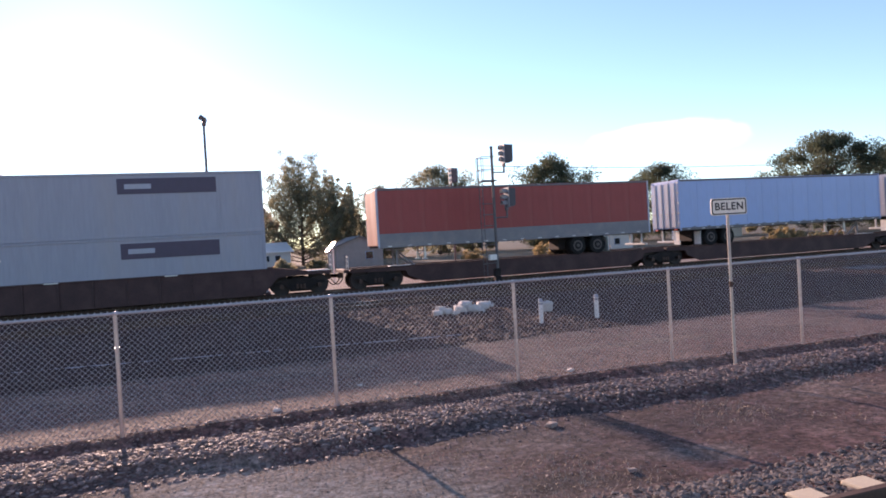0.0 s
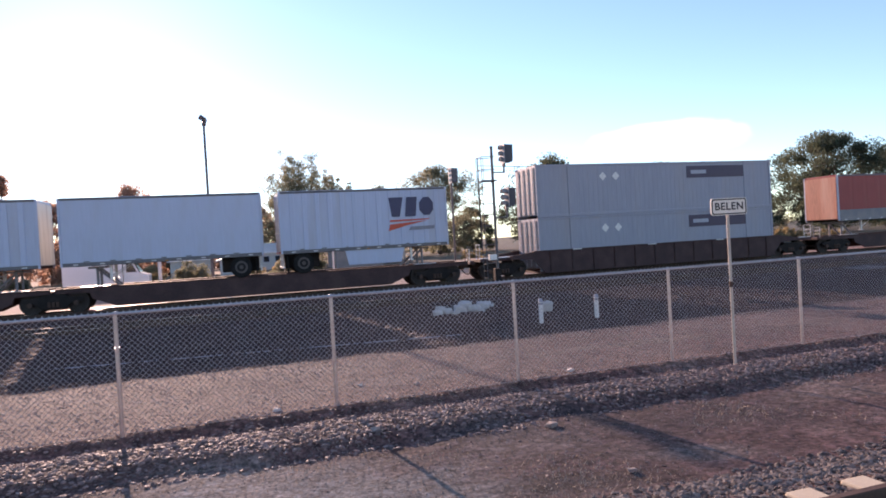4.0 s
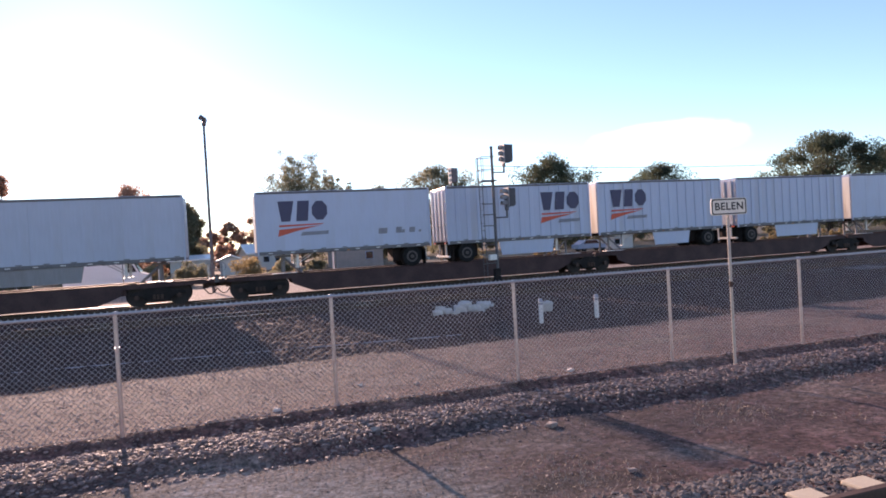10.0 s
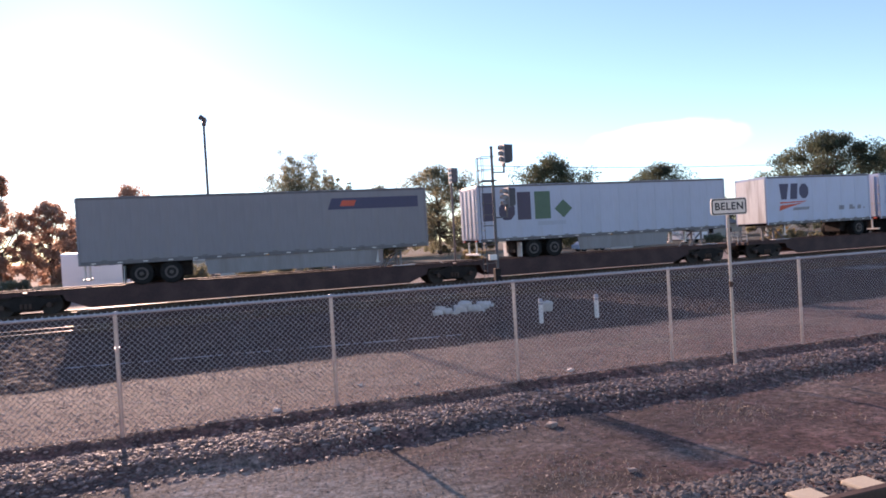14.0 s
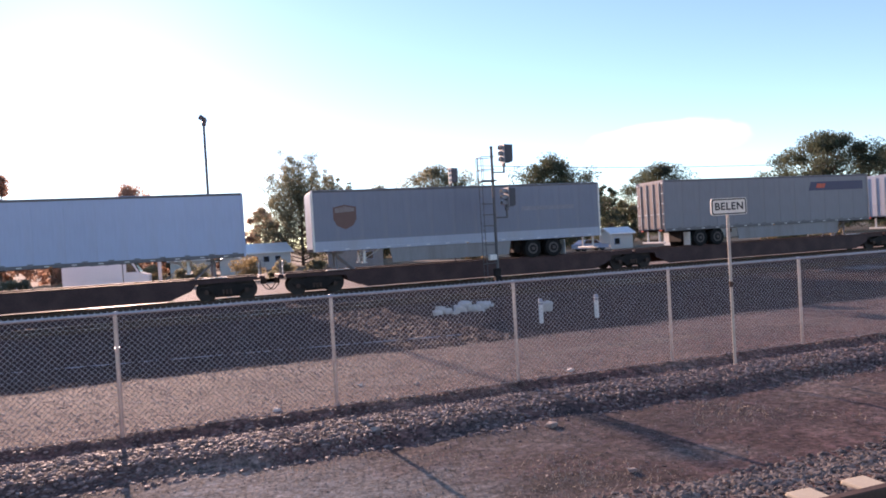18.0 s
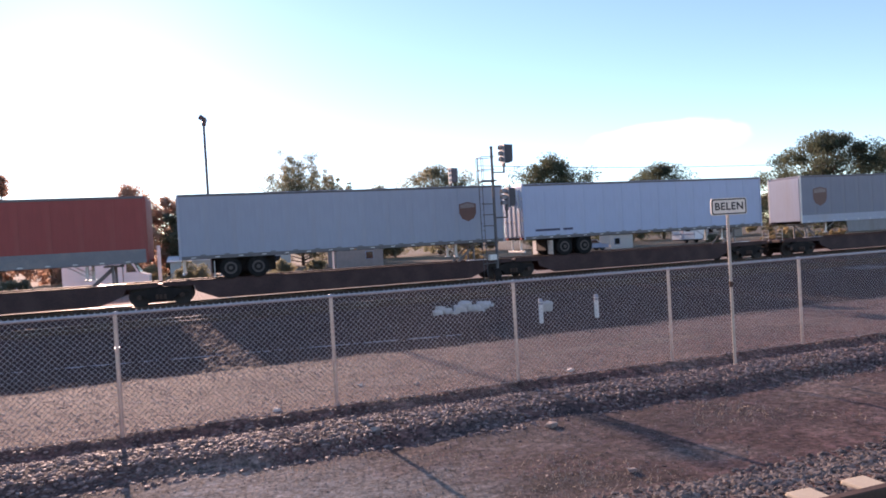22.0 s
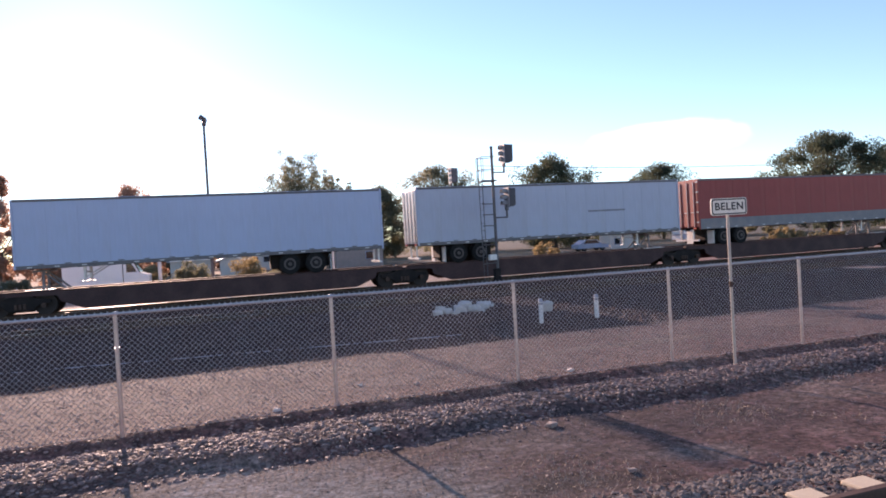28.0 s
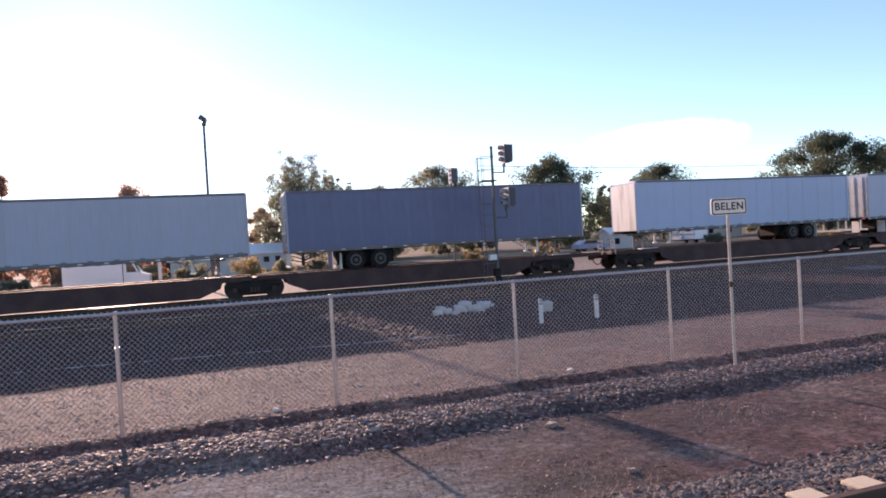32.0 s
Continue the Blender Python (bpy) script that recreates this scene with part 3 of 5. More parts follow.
def spine_unit(s0, s1, hitches, trucks, ends, group):
    """One unit of an articulated spine car: belly-deep side sills, deck, hitch stands, trucks."""
    u = on_train(thing("spine_car", s0, TRAIN_Y, RAIL_Z, "long low oxide-brown flatcar unit carrying trailers", "flatcar", group), s0)
    n = s1 - s0
    a = max([tx - s0 for tx in trucks if 0.5 < tx - s0 < 4] + [0.0])
    b = n - max([s1 - tx for tx in trucks if 0.5 < s1 - tx < 4] + [0.0])
    o = [(0.1, 0.87), (0.1, 1.05), (n - 0.1, 1.05), (n - 0.1, 0.87), (b - 1.45, 0.82), (b - 1.55, 0.55), (b - 2.5, 0.16), (a + 2.5, 0.16), (a + 1.55, 0.55), (a + 1.45, 0.82)]
    for y in (0.16, 2.32):
        part("side_sill", prism(BM(), o, "y", y, y + 0.12), M_CAR, u)
        lip = box(BM(), 0.1, n - 0.1, y - 0.06, y + 0.18, 1.045, 1.07)
        part("sill_flange", lip, M_CAR, u)
    part("centre_sill", box(BM(), 0.0, n, 1.0, 1.6, 0.87, 0.985), M_CAR, u)
    repeats("cross_bearer", box(BM(), 0, 0.16, 0.28, 2.32, 0.55, 0.97), M_CAR, u, [(3.3 + 1.9 * i, 0, 0) for i in range(int((n - 6.6) / 1.9) + 1)])
    for a in range(3):
        x = 2.6 + a * (n - 5.2) / 2
        part("deck_plate", box(BM(), x - 1.9, x + 1.9, 0.2, 2.4, 0.985, 1.0), M_CAR, u)
    for hx, way in hitches:
        h = BM()
        for y in (0.85, 1.75):
            rod(h, (hx - s0, y, 1.0), (hx - s0, y, 1.9), 0.06, 8)
            rod(h, (hx - s0, y, 1.85), (hx - s0 - way * 0.95, y, 1.0), 0.05, 8)
        box(h, hx - s0 - 0.35, hx - s0 + 0.35, 0.65, 1.95, 1.86, 1.95, 0.02)
        part("hitch_stand", h, M_STEELGREY, u, "folding steel trailer hitch stand")
        g = box(BM(), hx - s0 - 0.6, hx - s0 + 0.55, 0.08, 0.55, 1.072, 1.10, 0.01)
        part("walkway", g, M_RAIL, u, "pale steel walkway grating")
    for tx in trucks:
        bogie(u, tx - s0)
        part("truck_bolster_deck", box(BM(), tx - s0 - 1.5, tx - s0 + 1.5, 0.3, 2.3, 0.872, 0.98, 0.01), M_CAR, u)
    for ex, way in ends:
        e0 = ex - s0
        part("end_sill", box(BM(), min(e0, e0 + way * 0.25), max(e0, e0 + way * 0.25), 0.1, 2.5, 0.88, 1.05, 0.02), M_CAR, u)
        coupler(u, e0 + way * 0.25, way)
        bw = BM()
        rod(bw, (e0 + way * 0.1, 0.5, 1.05), (e0 + way * 0.1, 0.5, 1.75), 0.03, 6)
        for k in range(12):
            a, b = k * math.pi / 6, (k + 1) * math.pi / 6
            rod(bw, (e0 + way * 0.1 + 0.2 * math.cos(a), 0.44, 1.6 + 0.2 * math.sin(a)), (e0 + way * 0.1 + 0.2 * math.cos(b), 0.44, 1.6 + 0.2 * math.sin(b)), 0.014, 5)
            if k % 4 == 0:
                rod(bw, (e0 + way * 0.1, 0.44, 1.6), (e0 + way * 0.1 + 0.2 * math.cos(a), 0.44, 1.6 + 0.2 * math.sin(a)), 0.01, 5)
        part("hand_brake", bw, M_STEELGREY, u)
        gr = BM()
        for y in (0.12, 0.6):
            rod(gr, (e0, y, 1.0), (e0, y, 1.7), 0.015, 6)
        for z in (1.25, 1.45, 1.68):
            rod(gr, (e0, 0.12, z), (e0, 0.6, z), 0.013, 6)
        part("grab_iron", gr, M_TAPE, u)
    return u


def road_wheel(parent, x, y0, z=1.52, r=0.5):
    """A twin-tyred wheel seen from its outer side."""
    bm = BM()
    for a, b in ((y0, y0 + 0.27), (y0 + 0.31, y0 + 0.58)):
        cyl_y(bm, x, a + 0.03, b - 0.03, z, r, 28)
        cyl_y(bm, x, a, b, z, r - 0.035, 28)
    w = part("wheel", bm, M_TYRE, parent, "dusty black twin tyres")
    rim = BM()
    cyl_y(rim, x, y0 - 0.008, y0 + 0.05, z, 0.29, 24)
    part("rim", rim, M_RIM, w)
    dish = BM()
    cyl_y(dish, x, y0 - 0.016, y0, z, 0.20, 20)
    part("rim_dish", dish, M_DARK, w)
    hub = BM()
    cyl_y(hub, x, y0 - 0.07, y0, z, 0.09, 12)
    part("hub", hub, M_RIM, w)


def trailer(s0, n, nose, skin, label, group, ribs=0.0, band=None, skirt=None, doors=None, end=None, roofline=M_EDGE, posts=None, axles=2, back=2.2, top=5.0, floor=2.0):
    """A road semi-trailer. nose: +1 if it points the way the train runs, else -1. Everything stands in a box 2.6 m wide."""
    t = on_train(thing("semi_trailer", s0, TRAIN_Y, RAIL_Z, label, "trailer", group), s0)
    wd, out = 2.6, -1 if nose > 0 else 1
    body = box(BM(), 0.03, n - 0.03, 0.03, wd - 0.03, floor + 0.12, top - 0.03, 0.02)
    b = part("body", body, skin, t)
    part("roof", box(BM(), 0.06, n - 0.06, 0.06, wd - 0.06, top - 0.03, top + 0.02, 0.02), skin, t)
    for y in (0.0, wd - 0.07):
        part("top_rail", box(BM(), 0, n, y, y + 0.07, top - 0.10, top, 0.012), roofline, t)
        part("bottom_rail", box(BM(), 0, n, y, y + 0.08, floor, floor + 0.16, 0.012), M_EDGE if band is None else band[1], t)
    if band:
        part("lower_band", box(BM(), 0.05, n - 0.05, 0.018, 0.03, floor + 0.16, band[0]), band[1], t, "grey painted lower side band")
    k = int((n - 0.9) / 1.05) + 1
    repeats("reflective_tape", box(BM(), 0, 0.20, -0.006, 0.0, floor + 0.06, floor + 0.10), M_TAPE, t, [(0.5 + 1.05 * i, 0, 0) for i in range(k)])
    if not band:
        repeats("rail_slot", box(BM(), 0, 0.24, 0.012, 0.022, floor + 0.17, floor + 0.215), M_EDGE, t, [(0.9 + 1.05 * i, 0, 0) for i in range(int((n - 1.3) / 1.05) + 1)])
    if ribs:
        k = int((n - 0.2) / ribs)
        repeats("side_post", box(BM(), -0.11, 0.11, -0.008, 0.03, floor + 0.17, top - 0.11, 0.018), skin, t, [(ribs * (i + 1), 0, 0) for i in range(k)])
    else:
        k = round((n - 0.2) / 1.22)
        w = (n - 0.2) / k
        repeats("side_panel", box(BM(), 0.006, w - 0.006, 0.019, 0.03, (band[0] if band else floor + 0.16) + 0.01, top - 0.105), skin, t, [(0.1 + w * i, 0, 0) for i in range(k)])
    for x in (0.0, n - 0.09):
        for y in (-0.004, wd - 0.086):
            part("corner_post", box(BM(), x, x + 0.09, y, y + 0.09, floor, top, 0.01), posts or skin, t)
    rear, front = (0.0, n) if nose > 0 else (n, 0.0)
    # rear end: two doors, hinges, lock rods, bumper
    dm = doors or skin
    rx = rear + out * 0.012
    for y0, y1 in ((0.10, 1.29), (1.31, 2.50)):
        d = part("door", box(BM(), min(rear, rx) - 0.0, max(rear, rx) + 0.0, y0, y1, floor + 0.2, top - 0.16), dm, t)
        for y in (y0 + 0.3, y1 - 0.3):
            lr = rod(BM(), (rx + out * 0.02, y, floor + 0.15), (rx + out * 0.02, y, top - 0.14), 0.018, 6)
            box(lr, rx + out * 0.02 - 0.03, rx + out * 0.02 + 0.03, y - 0.04, y + 0.24, floor + 1.0, floor + 1.05)
            part("lock_rod", lr, M_RAIL, d)
        yy = y0 if y0 < 1 else y1
        hg = box(BM(), min(rear, rx + out * 0.02), max(rear, rx + out * 0.02), yy - 0.09, yy + 0.09, 0, 0.07)
        repeats("hinge", hg, M_RAIL, d, [(0, 0, floor + 0.4 + k * 0.6) for k in range(5)])
    bp = BM()
    box(bp, rear - out * 0.12 - 0.05, rear - out * 0.12 + 0.05, 0.25, 2.35, 1.30, 1.40, 0.01)
    for y in (0.7, 1.8):
        box(bp, rear - out * 0.12 - 0.04, rear - out * 0.12 + 0.04, y, y + 0.08, 1.4, floor + 0.02)
    part("rear_bumper", bp, M_TAPE, t, "white under-run bumper")
    lamp = box(BM(), min(rear, rear + out * 0.03), max(rear, rear + out * 0.03), -0.12, 0.12, floor + 0.03, floor + 0.11)
    repeats("tail_lamp", lamp, M_REDDECAL, t, [(0, 0.4, 0), (0, 2.2, 0)])
    # front wall: skylit-white trailers get the sunlit copy of the white here
    fx = front - out * 0.012
    part("front_wall", box(BM(), min(front, fx), max(front, fx), 0.10, 2.50, floor + 0.15, top - 0.12), end or (M_SUNLIT_WHITE if skin == M_SKYLIT_WHITE else skin), t)
    # running gear
    ax = [rear - out * (back + 1.25 * k) for k in range(axles)]
    sub = BM()
    for y in (0.75, 1.75):
        box(sub, min(ax) - 0.7, max(ax) + 0.7, y, y + 0.1, 1.72, floor + 0.02)
    for a in ax:
        cyl_y(sub, a, 0.3, 2.3, 1.52, 0.07, 8)
        for y in (0.78, 1.78):
            rod(sub, (a, y, 1.5), (a + 0.4, y, 1.75), 0.04, 6)
    part("bogie_frame", sub, M_DARK, t)
    part("suspension", box(BM(), min(ax) - 0.85, max(ax) + 0.85, 0.70, 1.90, 1.30, floor, 0.05), M_DARK, t)
    part("air_tank", rod(BM(), (min(ax) - 0.2, 1.3, 1.22), (max(ax) + 0.4, 1.3, 1.22), 0.13, 12), M_DARK, t)
    part("marker_lamp", box(BM(), n / 2 - 0.06, n / 2 + 0.06, -0.02, 0.0, floor + 0.02, floor + 0.06), M_ORANGELAMP, t)
    for a in ax:
        road_wheel(t, a, 0.06)
        road_wheel(t, a, wd - 0.64)
    fl = rear - out * (back - 0.72)
    repeats("mud_flap", box(BM(), fl - 0.012, fl + 0.012, 0, 0.58, 1.12, 1.9), M_WHITEPIPE if n > 10 else M_TYRE, t, [(0, 0.08, 0), (0, 1.95, 0)])
    lg = front + out * (2.6 if n > 10 else 1.9)
    leg = box(BM(), lg - 0.06, lg + 0.06, 0, 0.12, 1.35, floor + 0.02, 0.008)
    box(leg, lg - 0.13, lg + 0.13, -0.05, 0.17, 1.31, 1.36, 0.008)
    rod(leg, (lg, 0.05, 1.5), (lg + out * 0.8, 0.05, floor), 0.025, 6)
    repeats("landing_leg", leg, M_RAIL, t, [(0, 0.55, 0), (0, 1.95, 0)])
    part("leg_brace", rod(BM(), (lg, 0.6, 1.75), (lg, 2.0, 1.75), 0.025, 6), M_RAIL, t)
    cm = BM()
    x = 0.6
    while x < n - 0.5:
        box(cm, x, x + 0.05, 0.08, wd - 0.08, floor - 0.02, floor + 0.13)
        x += 0.6
    box(cm, 0.1, n - 0.1, 0.06, wd - 0.06, floor + 0.10, floor + 0.125)
    part("floor_beam", cm, M_DARK, t)
    if skirt:
        a, c = skirt
        sk = prism(BM(), [(a, floor), (c, floor), (c - 0.15, floor - 0.72), (a + 0.15, floor - 0.72)], "y", 0.05, 0.09)
        part("side_skirt", sk, skin if n < 10 else M_SKIRT, t, "" if n < 10 else "dull grey side skirt")
    return t


def stacked_box(s0, z, panel):
    """A 53-foot container."""
    n, wd, h = 16.15, 2.6, 2.9
    t = on_train(thing("container", s0, TRAIN_Y, RAIL_Z + z, "grey steel container with a dark printed panel, double-stacked", "container", "stacked containers"), s0)
    part("body", box(BM(), 0.04, n - 0.04, 0.04, wd - 0.04, 0.16, h - 0.04), M_BOXGREY, t)
    part("roof", box(BM(), 0.05, n - 0.05, 0.05, wd - 0.05, h - 0.04, h - 0.01), M_BOXGREY, t)
    cr = BM()
    x = 0.3
    while x < n - 0.25:
        box(cr, x - 0.10, x + 0.10, 0.033, 0.04, 0.17, h - 0.13)
        x += 0.305
    part("side_corrugation", cr, M_BOXGREY, t)
    for y in (0.0, wd - 0.08):
        part("bottom_rail", box(BM(), 0, n, y, y + 0.08, 0.0, 0.16, 0.01), M_BOXGREY, t)
        part("top_rail", box(BM(), 0, n, y, y + 0.08, h - 0.11, h - 0.002, 0.01), M_BOXGREY, t)
        for x in (0.0, 1.95, n - 2.07, n - 0.12):
            part("corner_post", box(BM(), x, x + 0.12, y - 0.004, y + 0.084, 0.0, h - 0.001, 0.008), M_BOXGREY, t)
    for y0, y1 in ((0.1, 1.29), (1.31, 2.5)):
        d = part("door", box(BM(), -0.002, 0.04, y0, y1, 0.2, h - 0.14), M_DULLGREY, t)
        for y in (y0 + 0.28, y1 - 0.28):
            lr = rod(BM(), (-0.03, y, 0.12), (-0.03, y, h - 0.1), 0.02, 6)
            for k in range(5):
                box(lr, -0.05, 0.0, y - 0.06, y + 0.06, 0.3 + k * 0.55, 0.37 + k * 0.55)
            part("lock_rod", lr, M_LTGREY, d)
    part("front_wall", box(BM(), n - 0.04, n + 0.002, 0.1, 2.5, 0.2, h - 0.14), M_BOXGREY, t)
    p = part("printed_panel", box(BM(), 9.9, 14.1, 0.012, 0.026, h - 0.95, h - 0.25), panel, t, "dark purple printed panel")
    part("logo_shape", box(BM(), 10.2, 11.3, 0.008, 0.012, h - 0.72, h - 0.50), M_LTGREY, p)
    dz = h - 0.72
    repeats("diamond_marking", prism(BM(), [(-0.24, dz), (0, dz - 0.24), (0.24, dz), (0, dz + 0.24)], "y", 0.018, 0.032), M_WHITEPIPE, t, [(4.2, 0, 0), (5.05, 0, 0)], "pale diamond-shaped placard")
    return t


def well_car(s0, s1, f0, f1):
    """A well car for stacked containers: deep side walls, end platforms, trucks."""
    u = on_train(thing("well_car", s0, TRAIN_Y, RAIL_Z, "oxide-brown well car carrying double-stacked containers", "flatcar"), s0)
    n = s1 - s0
    a, c = f0 - s0 - 0.25, f1 - s0 + 0.25
    o = [(a - 1.6, 1.0), (a - 1.6, 1.16), (a - 0.3, 1.32), (c + 0.3, 1.32), (c + 1.6, 1.16), (c + 1.6, 1.0), (c + 0.2, 0.9), (c - 0.5, 0.12), (a + 0.5, 0.12), (a - 0.2, 0.9)]
    for y in (-0.12, 2.64):
        part("side_wall", prism(BM(), o, "y", y, y + 0.08), M_CAR, u)
        part("top_chord", box(BM(), a - 0.2, c + 0.2, y - 0.05, y + 0.13, 1.30, 1.37, 0.01), M_CAR, u)
        st = box(BM(), 0, 0.1, y - 0.05 if y < 1 else y + 0.08, y if y < 1 else y + 0.13, 0.2, 1.3)
        repeats("side_stake", st, M_CAR, u, [(a + 0.8 + 1.35 * i, 0, 0) for i in range(int((c - a - 1.2) / 1.35) + 1)])
        repeats("stencil_bar", box(BM(), 0, 0.55, y - 0.054, y - 0.05, 1.31, 1.36), M_TAPE, u, [(a + k, 0, 0) for k in (2.2, 7.1, 11.9)])
    repeats("floor_bearer", box(BM(), 0, 0.25, -0.05, 2.65, 0.12, 0.24), M_CAR, u, [(a + 0.2 + k * (c - a - 0.6) / 5, 0, 0) for k in range(6)])
    for x0, x1 in ((0.25, a - 0.2), (c + 0.2, n - 0.25)):
        part("end_platform", box(BM(), x0, x1, 0.0, 2.6, 0.95, 1.12, 0.02), M_CAR, u)
        gr = BM()
        xe = x0 if x0 < 2 else x1
        for y in (0.05, 0.55):
            rod(gr, (xe, y, 1.1), (xe, y, 1.9), 0.016, 6)
        for z in (1.35, 1.6, 1.88):
            rod(gr, (xe, 0.05, z), (xe, 0.55, z), 0.014, 6)
        part("grab_iron", gr, M_TAPE, u)
        part("walkway", box(BM(), x0 + 0.1, x1 - 0.1, 0.02, 0.5, 1.12, 1.15), M_RAIL, u, "pale steel walkway grating")
    bogie(u, 1.75)
    bogie(u, n - 1.75)
    coupler(u, 0.25, -1)
    coupler(u, n - 0.25, 1)
    return u


def decal(parent, outline, material, name="logo_shape", depth=0.018, label=""):
    """A flat printed shape on the near side, as an outline in length and height."""
    return part(name, prism(BM(), outline, "y", depth - 0.006, depth), material, parent, label)


def slant(x, z, w, h, lean=0.12):
    return [(x, z), (x + w, z), (x + w + lean, z + h), (x + lean, z + h)]


def freight_mark(t, x, y=0.0):
    """The carrier's mark on a short trailer: navy blocks and a disc over a red wedge and a grey bar."""
    decal(t, [(x + 0.24, 3.56), (x + 0.66, 3.56), (x + 0.86, 4.54), (x + 0.10, 4.54)], M_NAVY, depth=y, label="dark navy printed block")
    decal(t, slant(x + 0.94, 3.56, 0.56, 0.98, 0.10), M_NAVY, depth=y)
    decal(t, [(x + 2.08 + 0.40 * math.cos(radians(22.5 + 45 * k)), 4.05 + 0.50 * math.sin(radians(22.5 + 45 * k))) for k in range(8)], M_NAVY, depth=y, label="dark navy printed disc")
    decal(t, [(x + 0.05, 2.85), (x + 0.12, 3.18), (x + 2.1, 3.32), (x + 1.0, 3.1)], M_REDDECAL, depth=y, label="red printed wedge")
    decal(t, [(x + 0.12, 3.30), (x + 0.13, 3.40), (x + 2.3, 3.42), (x + 2.1, 3.36)], M_REDDECAL, depth=y)
    decal(t, [(x + 1.1, 2.85), (x + 2.45, 2.88), (x + 2.48, 3.05), (x + 1.2, 3.03)], M_SCUFF, "lettering_bar", depth=y)


def shield(t, x, z, w, h):
    """A shield-shaped mark: flat top, rounded foot, a paler crest."""
    o = [(x, z + h * 0.9), (x + w * 0.5, z + h), (x + w, z + h * 0.9), (x + w, z + h * 0.42), (x + w * 0.85, z + h * 0.16), (x + w * 0.5, z), (x + w * 0.15, z + h * 0.16), (x, z + h * 0.42)]
    d = decal(t, o, M_BROWN, "shield_logo", label="brown printed shield")
    o = [(x + w * 0.08, z + h * 0.68), (x + w * 0.92, z + h * 0.72), (x + w * 0.92, z + h * 0.86), (x + w * 0.5, z + h * 0.94), (x + w * 0.08, z + h * 0.86)]
    part("shield_crest", prism(BM(), o, "y", 0.006, 0.012), M_RUSTDOOR, d)


def end_mark(t, front, way):
    """A small repeat of the carrier's mark and some scuffs on a short trailer's front wall."""
    x0, x1 = sorted((front + way * 0.002, front + way * 0.008))
    part("logo_shape", box(BM(), x0, x1, 0.55, 1.6, 4.15, 4.5), M_NAVY, t)
    part("logo_shape", prism(BM(), [(0.55, 3.85), (1.5, 4.05), (0.6, 4.05)], "x", x0, x1), M_REDDECAL, t)
    for y, z, w, h in ((0.4, 2.6, 0.5, 0.22), (1.2, 2.5, 0.35, 0.3), (1.9, 2.7, 0.4, 0.18), (0.9, 2.9, 0.2, 0.12)):
        part("scuff_mark", box(BM(), x0, x1, y, y + w, z, z + h), M_SCUFF, t)


PUP, LONG = "short trailers", "long trailers"
# leading units
trailer(113.5, 16.1, 1, M_LTGREY, "pale grey box trailer on a flatcar", LONG)
trailer(95.75, 16.0, 1, M_PALEBLUE, "pale blue box trailer with white rear doors", LONG, doors=M_SKYLIT_WHITE)
red = trailer(77.55, 16.1, -1, M_RED, "red box trailer with a grey lower band", LONG, band=(2.72, M_STEELGREY), end=M_ORANGE_REFLECTION, posts=M_WHITE2, back=3.5)
spine_unit(94.7, 112.8, [(110.6, 1)], [94.75], [], "flatcars")
spine_unit(112.8, 131.0, [(128.5, 1)], [112.8], [], "flatcars")
spine_unit(76.0, 94.7, [(78.7, -1)], [77.5], [(76.0, -1)], "flatcars")
# stacked containers in a well car
well_car(52.2, 75.4, 55.95, 72.1)
stacked_box(55.95, 0.24, M_PURPLE)
stacked_box(55.95, 3.15, M_PURPLE)
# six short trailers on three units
p1 = trailer(42.25, 8.5, 1, M_SKYLIT_WHITE, "white ribbed short trailer with navy and red printed mark", PUP, ribs=0.61, skirt=(3.1, 6.1), axles=1, back=1.05)
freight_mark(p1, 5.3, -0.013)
trailer(32.9, 8.55, -1, M_SKYLIT_WHITE, "plain white short trailer", PUP, axles=1, back=1.05)
trailer(23.6, 8.55, 1, M_SKYLIT_WHITE, "plain white ribbed short trailer", PUP, ribs=0.61, skirt=(2.9, 6.4), axles=1, back=1.05, doors=M_LTGREY)
p4 = trailer(13.9, 8.55, -1, M_SKYLIT_WHITE, "white ribbed short trailer with navy and red printed mark", PUP, ribs=0.61, skirt=(3.6, 6.2), axles=1, back=1.05)
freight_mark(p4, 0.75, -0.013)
p5 = trailer(4.9, 8.5, 1, M_SKYLIT_WHITE, "white ribbed short trailer with navy and red printed mark", PUP, ribs=0.61, skirt=(2.9, 6.2), axles=1, back=1.05)
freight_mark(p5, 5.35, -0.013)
p6 = trailer(-4.65, 8.65, -1, M_SKYLIT_WHITE, "scuffed white short trailer with navy and red printed mark", PUP, axles=1, back=1.05)
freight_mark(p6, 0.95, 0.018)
for x, w, h in ((5.9, 0.45, 0.28), (6.8, 0.3, 0.3), (7.5, 0.3, 0.26), (7.1, 0.16, 0.16), (8.0, 0.12, 0.12)):
    decal(p6, slant(x, 2.75, w, h, 0.03), M_SCUFF, "scuff_mark")
end_mark(p6, -0.0, -1)
end_mark(p4, -0.0, -1)
spine_unit(32.5, 51.9, [(34.2, -1), (49.5, 1)], [32.5, 50.1], [(51.9, 1)], "flatcars")
spine_unit(13.6, 32.5, [(15.0, -1), (31.0, 1)], [13.4], [], "flatcars")
spine_unit(-6.2, 13.6, [(-3.4, -1), (12.2, 1)], [-4.6], [(-6.2, -1)], "flatcars")
